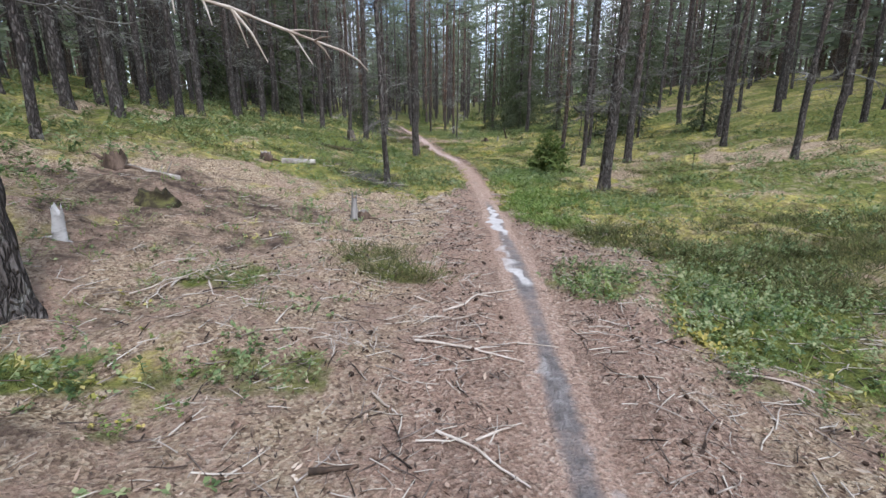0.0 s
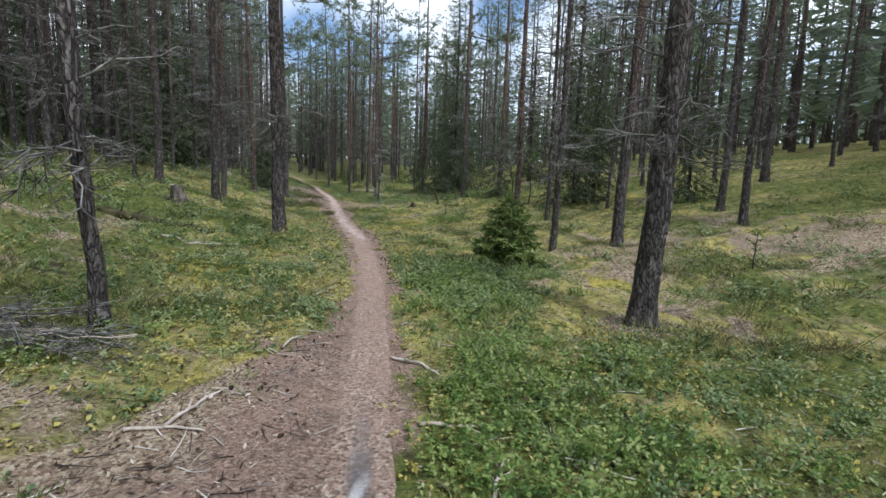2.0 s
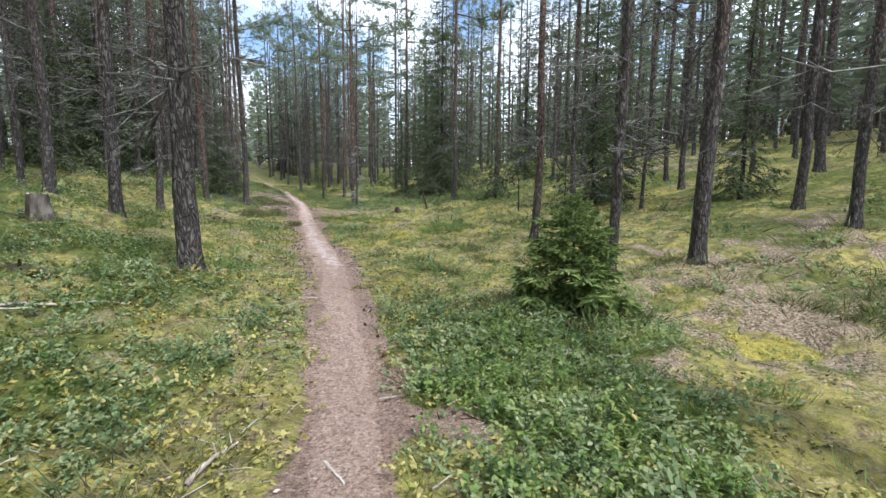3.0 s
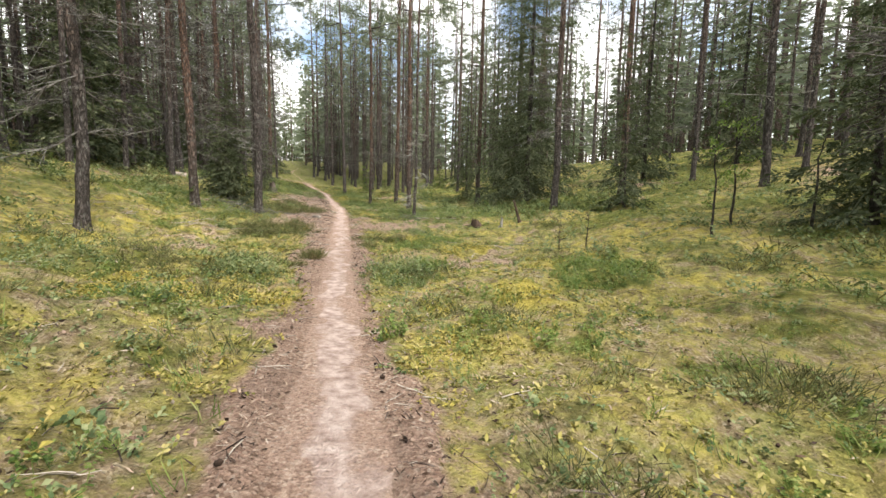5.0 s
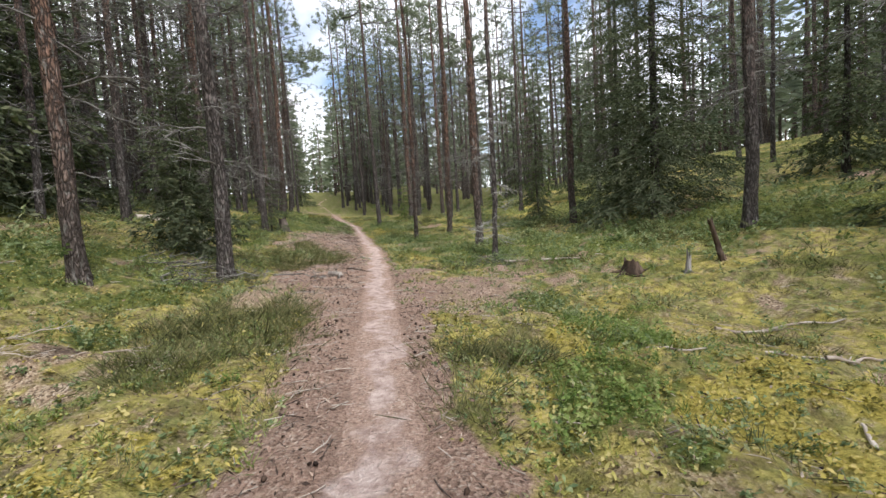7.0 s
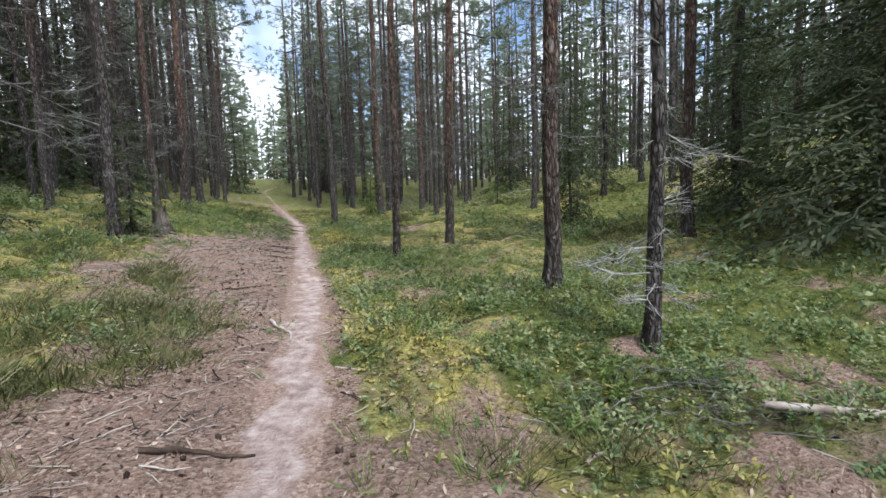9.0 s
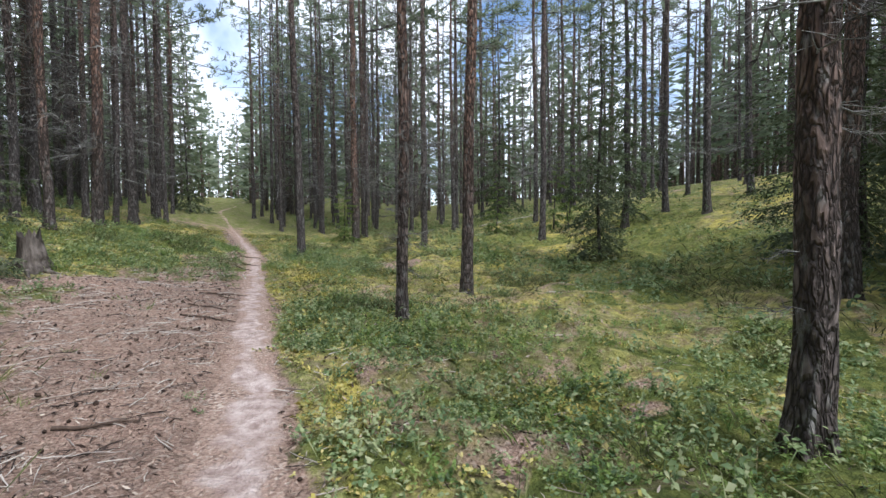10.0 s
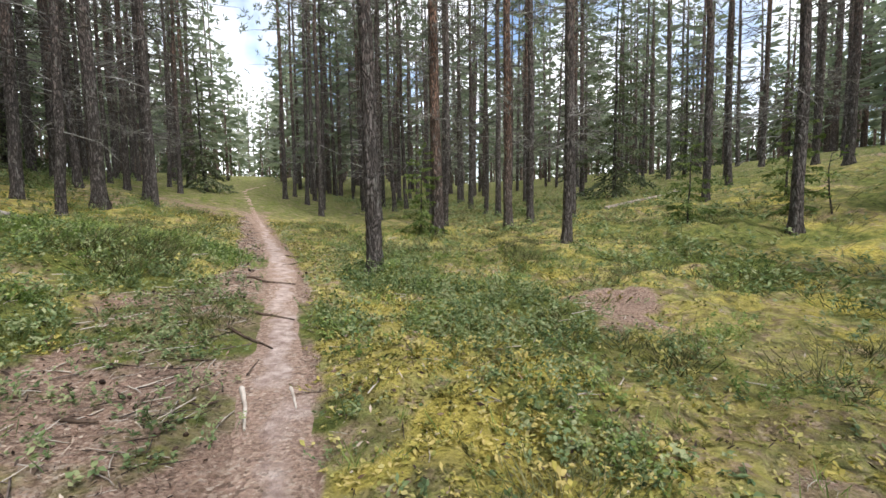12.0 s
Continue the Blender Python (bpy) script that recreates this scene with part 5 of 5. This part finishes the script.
def stump(x, y, h, dia, label, broken=.1, lean=(0, 0), material=None, roots=5):
    r, s = np.random.default_rng(int(abs(x * 91 + y * 53) * 10)), Shape()
    thing = tagged(new("tree_stump"), label, "tree stump")
    thing.location = (x, y, gz(x, y))
    z = np.array((-.12, 0, .04, .1, .2, .4, .65, .85, 1.0)) * np.array((1, 1, 1, 1, h, h, h, h, h)) if h > .3 else np.linspace(-.1, h, 9)
    z = np.sort(z)
    sides = 18
    A, Z = np.meshgrid(np.linspace(0, 2 * math.pi, sides, endpoint=False), z)
    k = r.uniform(0, 9)
    R = dia / 2 * (1 - .25 * np.clip(Z / h, 0, 1)) * (1 + .35 * np.exp(-np.clip(Z, 0, None) / .07) * (.6 + .6 * np.sin(A * 4 + k))) * (1 + .4 * (value(A * 3, Z * 14 + k, 1, 2) - .5))
    top = (np.arange(len(z)) == len(z) - 1)[:, None] * broken * (1.3 * value(A * 5 + k, Z * 0, 1, 4) + .7 * value(A * 1.5 + k, Z * 0, 1, 5) - .9)
    v = np.stack([R * np.cos(A) + Z * lean[0], R * np.sin(A) + Z * lean[1], Z + top], -1).reshape(-1, 3)
    i, j = np.meshgrid(np.arange(len(z) - 1), np.arange(sides), indexing="ij")
    s.add(v, np.stack([i * sides + j, i * sides + (j + 1) % sides, (i + 1) * sides + (j + 1) % sides, (i + 1) * sides + j], -1).reshape(-1, 4))
    part("body", s.mesh("body", material or ROTTEN, True), thing)
    ring, cap = v[-sides:], Shape()
    mid = ring.mean(0) - (0, 0, .012 + broken * .4)
    inner = mid + (ring - ring.mean(0)) * .45
    cap.add(np.concatenate([ring, inner]), [(q, (q + 1) % sides, sides + (q + 1) % sides, sides + q) for q in range(sides)])
    cap.add(np.concatenate([inner, mid[None]]), [(q, (q + 1) % sides, (q + 2) % sides, sides) for q in range(0, sides, 2)])
    part("cut_top", cap.mesh("cut_top", GREY_WOOD if broken < .07 else material or ROTTEN), thing, label="grey weathered top")
    for q in range(roots):
        a = q * 2 * math.pi / roots + r.uniform(-.4, .4)
        t = np.linspace(.3, 1, 5)
        ln = dia * r.uniform(.9, 1.6)
        rx, ry = np.cos(a + t * .3) * t * ln, np.sin(a + t * .3) * t * ln
        rz = ground_z(x + rx, y + ry) - thing.location.z + .03 * (1 - t)
        m = Shape()
        m.tube(np.column_stack([rx, ry, rz]), np.linspace(dia * .13, dia * .03, 5), 6)
        part("root", m.mesh("root", material or ROTTEN, True), thing)
    return thing


def log(x, y, length, dia, turn, label, material=None, sink=.3, stubs=3):
    r, s = np.random.default_rng(int(abs(x * 31 + y * 17) * 10)), Shape()
    thing = tagged(new("fallen_log"), label, "log")
    w, n, sides = radians(turn), 18, 14
    u = np.linspace(-.5, .5, n) * length
    px, py = x + u * math.cos(w), y + u * math.sin(w)
    ends = ground_z(px, py)
    fitz = np.polyval(np.polyfit(u, ends, 1), u) + dia * (.5 - sink)
    A, Z = np.meshgrid(np.linspace(0, 2 * math.pi, sides, endpoint=False), u)
    R = dia / 2 * np.interp(u, (-length / 2, length / 2), (1.1, .75))[:, None] * (1 + .2 * (value(A * 2.2, Z * 6, 1, 6) - .5))
    c = np.array((x, y, gz(x, y)))
    P = np.stack([px[:, None] - R * np.cos(A) * math.sin(w), py[:, None] + R * np.cos(A) * math.cos(w), fitz[:, None] + R * np.sin(A)], -1) - c
    i, j = np.meshgrid(np.arange(n - 1), np.arange(sides), indexing="ij")
    s.add(P.reshape(-1, 3), np.stack([i * sides + j, i * sides + (j + 1) % sides, (i + 1) * sides + (j + 1) % sides, (i + 1) * sides + j], -1).reshape(-1, 4))
    for row in (P[0], P[-1]):
        s.add(np.concatenate([row, row.mean(0)[None]]), [(q, (q + 1) % sides, (q + 2) % sides, sides) for q in range(0, sides, 2)])
    thing.location = c
    part("trunk", s.mesh("trunk", material or GREY_WOOD, True), thing)
    for q in range(stubs):
        k = int(r.integers(2, n - 2))
        a, m = r.uniform(.3, 2.8), Shape()
        o = np.array((px[k], py[k], fitz[k])) - c
        d = np.array((-math.cos(a) * math.sin(w), math.cos(a) * math.cos(w), math.sin(a))) + np.array((math.cos(w), math.sin(w), 0)) * .5
        m.tube(np.stack([o, o + d * dia * .6, o + d * dia * r.uniform(.8, 2)]), (dia * .12, dia * .09, dia * .05), 6)
        part("branch_stub", m.mesh("branch_stub", material or GREY_WOOD, True), thing)
    return thing


def thicket(x, y, count, spread, length, label, material=None, height=.12, turn=(0, 360)):
    """A heap of twigs, each a part of its own."""
    r = np.random.default_rng(int(abs(x * 41 + y * 67) * 10))
    heap = tagged(new("twig_heap"), label, "brushwood")
    heap.location = (x, y, gz(x, y))
    for i in range(count):
        ox, oy = r.normal(0, spread[0]), r.normal(0, spread[1])
        q = part("twig", GREY_TWIGS[r.integers(len(GREY_TWIGS))] if material is None else TWIGS[r.integers(len(TWIGS))], heap)
        q.matrix_basis = at_stem((ox, oy, gz(x + ox, y + oy) - heap.location.z + r.uniform(.01, height)), r.uniform(*turn), r.uniform(-4, 8), length * r.uniform(.5, 1.3))


GREY_TWIGS = [dead_branch(140 + i, (7, 10)).mesh("twig", DEAD_WOOD) for i in range(6)]
TWIGS = [dead_branch(150 + i, (7, 10)).mesh("twig", PALE_WOOD) for i in range(5)]
BIRCH = paint("birch_bark", ((.25, .22, .2), (.72, .70, .68), (.82, .81, .80)), 8, (1, 1, 3), bump=.4, bump_size=40)
# first stretch
stump(-1.03, 4.95, .26, .075, "thin pale broken snag with a dark rotten root", .12, (.05, 0), SNAG_WOOD, 3)
stump(-.96, 5.06, .09, .17, "low black rotten stump beside a pale snag", .03, material=ROTTEN, roots=3)
log(-2.48, 7.8, .55, .12, 8, "short grey weathered log lying on litter")
stump(-3.0, 7.7, .09, .2, "low dark rotten stump at a log's end", .06, roots=1)
stump(-3.6, 4.85, .14, .24, "crumbling reddish brown rotten stump", .08, roots=2)
log(-3.3, 4.95, .6, .09, 20, "grey broken root wood lying by a rotten stump")
stump(-2.65, 3.9, .12, .3, "moss-grown low rotten stump", .07, material=MOSSY_WOOD, roots=0)
stump(-2.7, 13.7, .3, .26, "grey cut stump among green shrubs", .02, material=STUMP_WOOD)
log(-2.2, 12.0, 2.4, .13, -8, "dark mossy fallen trunk lying in shrubs", MOSSY_WOOD, .55)
stick(-1.35, 11.2, 1.1, 38, .02, 2, seed=3)
thicket(-1.3, 7.85, 46, (.26, .1), .5, "heap of dry grey dead branches beside a slender pine", None, .13, (-25, 25))
thicket(-1.2, 7.9, 26, (.3, .1), .5, "pale dry sticks heaped beside a slender pine", PALE_WOOD, .16, (150, 205))
thicket(-1.6, 2.6, 26, (.6, .35), .45, "scatter of thin pale twigs on litter", PALE_WOOD, .05)
thicket(-.35, 1.75, 10, (.2, .15), .35, "scatter of thin grey twigs among shrubs", PALE_WOOD, .05)
stick(0.26, 2.66, 0.70, 41, 0.013, 1, bend=.05)
stick(0.13, 1.85, 0.58, -14, 0.012, 1, bend=.05)
stick(0.19, 2.32, 0.29, 15, 0.009, 0, bend=.05)
stick(-0.24, 1.34, 0.21, -54, 0.01, 0, bend=.05)
stick(0.21, 1.17, 0.25, 39, 0.009, 0, bend=.05)
stick(0.12, 1.03, 0.41, -43, 0.01, 1, bend=.05)
stick(-0.36, 0.94, 0.16, 9, 0.018, 0, ROTTEN, bend=.05, label="dark bark-covered stick on needle litter")
stick(1.56, 1.64, 0.38, -13, 0.01, 1, bend=.05)
stick(0.51, 1.96, 0.22, -10, 0.007, 0, bend=.05)
stick(-1.63, 2.39, 0.18, 88, 0.01, 0, bend=.05)
stick(-0.89, 2.09, 0.29, 90, 0.009, 0, bend=.05)
stick(.25, 6.2, .5, -60, .012)
stick(-.3, 6.3, .45, -70, .012)
stick(-.95, 6.0, .5, 8, .011)
stick(-.45, 5.1, .4, 40, .014, 0)
stick(.05, 6.0, .4, 75, .012)
stick(1.1, 7.0, .3, 5, .016, 1)
stick(1.25, 6.6, .35, 60, .012)
stick(-.05, 7.1, .4, 70, .014)
stick(-.1, 6.9, .3, 5, .012)
stick(.2, 8.1, .35, 80, .014)
stick(1.0, 7.75, .45, -50, .014)
stick(.65, 9.5, .18, -65, .012)
stick(.2, 9.6, .3, 70, .016)
stump(-2.6, 2.72, .2, .085, "white broken birch stub beside a thick pine", .1, (.15, 0), BIRCH, 2)
# middle stretch
bush = tagged(new("heather_bush"), "rust-brown bushy heather tuft at the path's edge", "heather")
bush.location = (-.78, 20.05, gz(-.78, 20.05))
for i in range(3):
    v, f = spiky_clump(950 + i, 240, .055, .16, .006, .4)
    tagged(part("tuft", mesh_from("tuft", v + (.03 * (i - 1), .02 * i, 0), f, HEATHER), bush), kind="stuff")
stump(2.83, 24.9, .2, .07, "pale broken root stump on moss", .16, (.1, 0), SNAG_WOOD)
stump(3.3, 24.95, .5, .075, "dark leaning broken snag", .06, (-.3, 0), ROTTEN, 3)
stump(2.25, 25.2, .15, .24, "mossy upturned rotten stump with dark roots", .08)
stick(2.6, 23.0, 1.0, -12, .02, 3)
stick(2.35, 21.95, .55, 12, .022, 3)
stick(1.95, 22.0, .3, -35, .018)
stick(1.35, 22.2, .3, 5, .014)
stick(1.1, 23.2, .35, 4, .01)
stick(1.6, 21.1, .16, 60, .018, 0)
log(-6.9, 30.35, .9, .17, 55, "pale barkless log lying on the mossy slope", PALE_WOOD)
thicket(-3.4, 25.1, 30, (.6, .4), .8, "tangle of fallen dead branches at a pine's foot")
thicket(-3.2, 22.2, 20, (.8, .25), .5, "scatter of thin grey twigs on brown litter", PALE_WOOD, .05)
stick(-1.9, 24.6, .5, 4, .012)
stick(-1.7, 25.1, .4, -6, .012)
# last stretch
thicket(-3.3, 30.7, 26, (.5, .7), .45, "scatter of grey twigs on needle litter", PALE_WOOD, .05)
thicket(-3.9, 32.6, 16, (.4, .4), .4, "scatter of grey twigs below a green bank", PALE_WOOD, .05)
log(1.32, 26.38, 1.2, .036, -28, "thin whitish fallen trunk over brushwood", PALE_WOOD, .0)
thicket(.5, 26.8, 40, (.3, .14), .3, "heap of brown brushwood by the footpath", None, .1)
stick(.1, 26.5, .5, 28, .012)
log(-1.8, 25.95, .26, .075, -40, "silvery grey driftwood-like root piece", GREY_WOOD, .0)
stick(-1.68, 25.8, .2, 80, .03, 1, GREY_WOOD)
stick(-1.55, 26.55, .4, 3, .016, 0, ROTTEN, label="dark bark-covered stick on needle litter")
stick(-1.66, 28.2, .55, -62, .02, 0)
stick(-1.34, 28.06, .25, 45, .014, 0)
stick(-2.4, 29.7, .35, 5, .014, 0, ROTTEN, label="dark bark-covered stick on needle litter")
stick(-2.61, 31.9, .5, -6, .014, 1, ROTTEN, label="dark bark-covered stick on needle litter")
stick(-2.58, 31.5, .3, -30, .013, 1, ROTTEN, label="dark bark-covered stick on needle litter")
stick(-2.85, 33.25, .55, -4, .014, 1, ROTTEN, label="dark bark-covered stick on needle litter")
stick(-2.72, 33.0, .3, -25, .016, 1, ROTTEN, label="dark bark-covered stick on needle litter")
stick(-3.50, 37.18, 0.46, 0, 0.016, 1, ROTTEN, bend=.05, label="dark bark-covered stick on needle litter")
stick(-3.19, 36.08, 0.33, -21, 0.016, 0, ROTTEN, bend=.05, label="dark bark-covered stick on needle litter")
stick(-3.20, 35.58, 0.42, -39, 0.013, 0, ROTTEN, bend=.05, label="dark bark-covered stick on needle litter")
stick(-3.70, 39.06, 0.38, -50, 0.012, 0, ROTTEN, bend=.05, label="dark bark-covered stick on needle litter")
stick(-3.58, 38.42, 0.23, 51, 0.01, 0, ROTTEN, bend=.05, label="dark bark-covered stick on needle litter")
stick(-2.97, 34.73, 0.39, -70, 0.016, 0, bend=.05)
stick(-3.34, 35.19, 0.15, 26, 0.01, 1, ROTTEN, bend=.05, label="dark bark-covered stick on needle litter")
stick(-3.54, 34.60, 0.17, -8, 0.014, 0, ROTTEN, bend=.05, label="dark bark-covered stick on needle litter")
stick(-3.06, 35.17, 0.20, 89, 0.01, 0, ROTTEN, bend=.05, label="dark bark-covered stick on needle litter")
stick(-3.11, 34.72, 0.10, 64, 0.01, 0, ROTTEN, bend=.05, label="dark bark-covered stick on needle litter")
stick(-2.80, 34.83, 0.22, -74, 0.012, 0, bend=.05)
stick(-3.38, 34.74, 0.11, 87, 0.01, 0, ROTTEN, bend=.05, label="dark bark-covered stick on needle litter")
stick(-3.17, 34.48, 0.08, 67, 0.01, 0, ROTTEN, bend=.05, label="dark bark-covered stick on needle litter")
stick(-2.74, 32.32, .35, 0, .012, 0, ROTTEN, label="dark bark-covered stick on needle litter")
stick(.9, 32.6, .5, -60, .014, 2)
stump(-4.9, 33.3, .34, .3, "grey weathered broken stump on a green bank", .16, material=STUMP_WOOD)
log(-7.6, 39.3, 1.3, .16, -15, "grey weathered log lying under pines")
log(4.2, 44.5, 2.6, .08, 12, "thin pale fallen trunk on the mossy slope", PALE_WOOD)


def hanging_branch():
    """A long dead limb with crusts of pale lichen, growing from the thick pine at the start."""
    tree = [o for o in scene.objects if o.name == "pine_tree"][0]
    r, s = np.random.default_rng(5), Shape()
    a, b, c = np.array((-2.1, 1.74, 1.95)), np.array((-1.17, 1.85, 1.62)), np.array((-.44, 1.9, 1.345))
    t = np.linspace(0, 1, 14)[:, None]
    p = a * (1 - t)**2 + 2 * b * t * (1 - t) + c * t * t + r.normal(0, .008, (14, 3))
    s.tube(p, np.linspace(.013, .004, 14) * r.uniform(.7, 1.4, 14), 6)
    for k in range(16):
        i = int(r.integers(4, 14))
        d = np.array((r.uniform(.2, 1), r.normal(0, .5), r.uniform(-1, .3)))
        s.tube(np.stack([p[i], p[i] + d * r.uniform(.03, .1), p[i] + d * r.uniform(.1, .2) + (0, 0, -.02)]), (.006, .004, .002), 4)
    s.tube(np.stack([p[9], p[9] + (.08, 0, -.1), p[9] + (.14, 0, -.22)]), (.008, .006, .003), 5)
    V, F = s.arrays()
    part("dead_branch", mesh_from("dead_branch", V - np.array(tree.location), F, PALE_WOOD), tree, label="pale lichen-crusted dead branch")


hanging_branch()
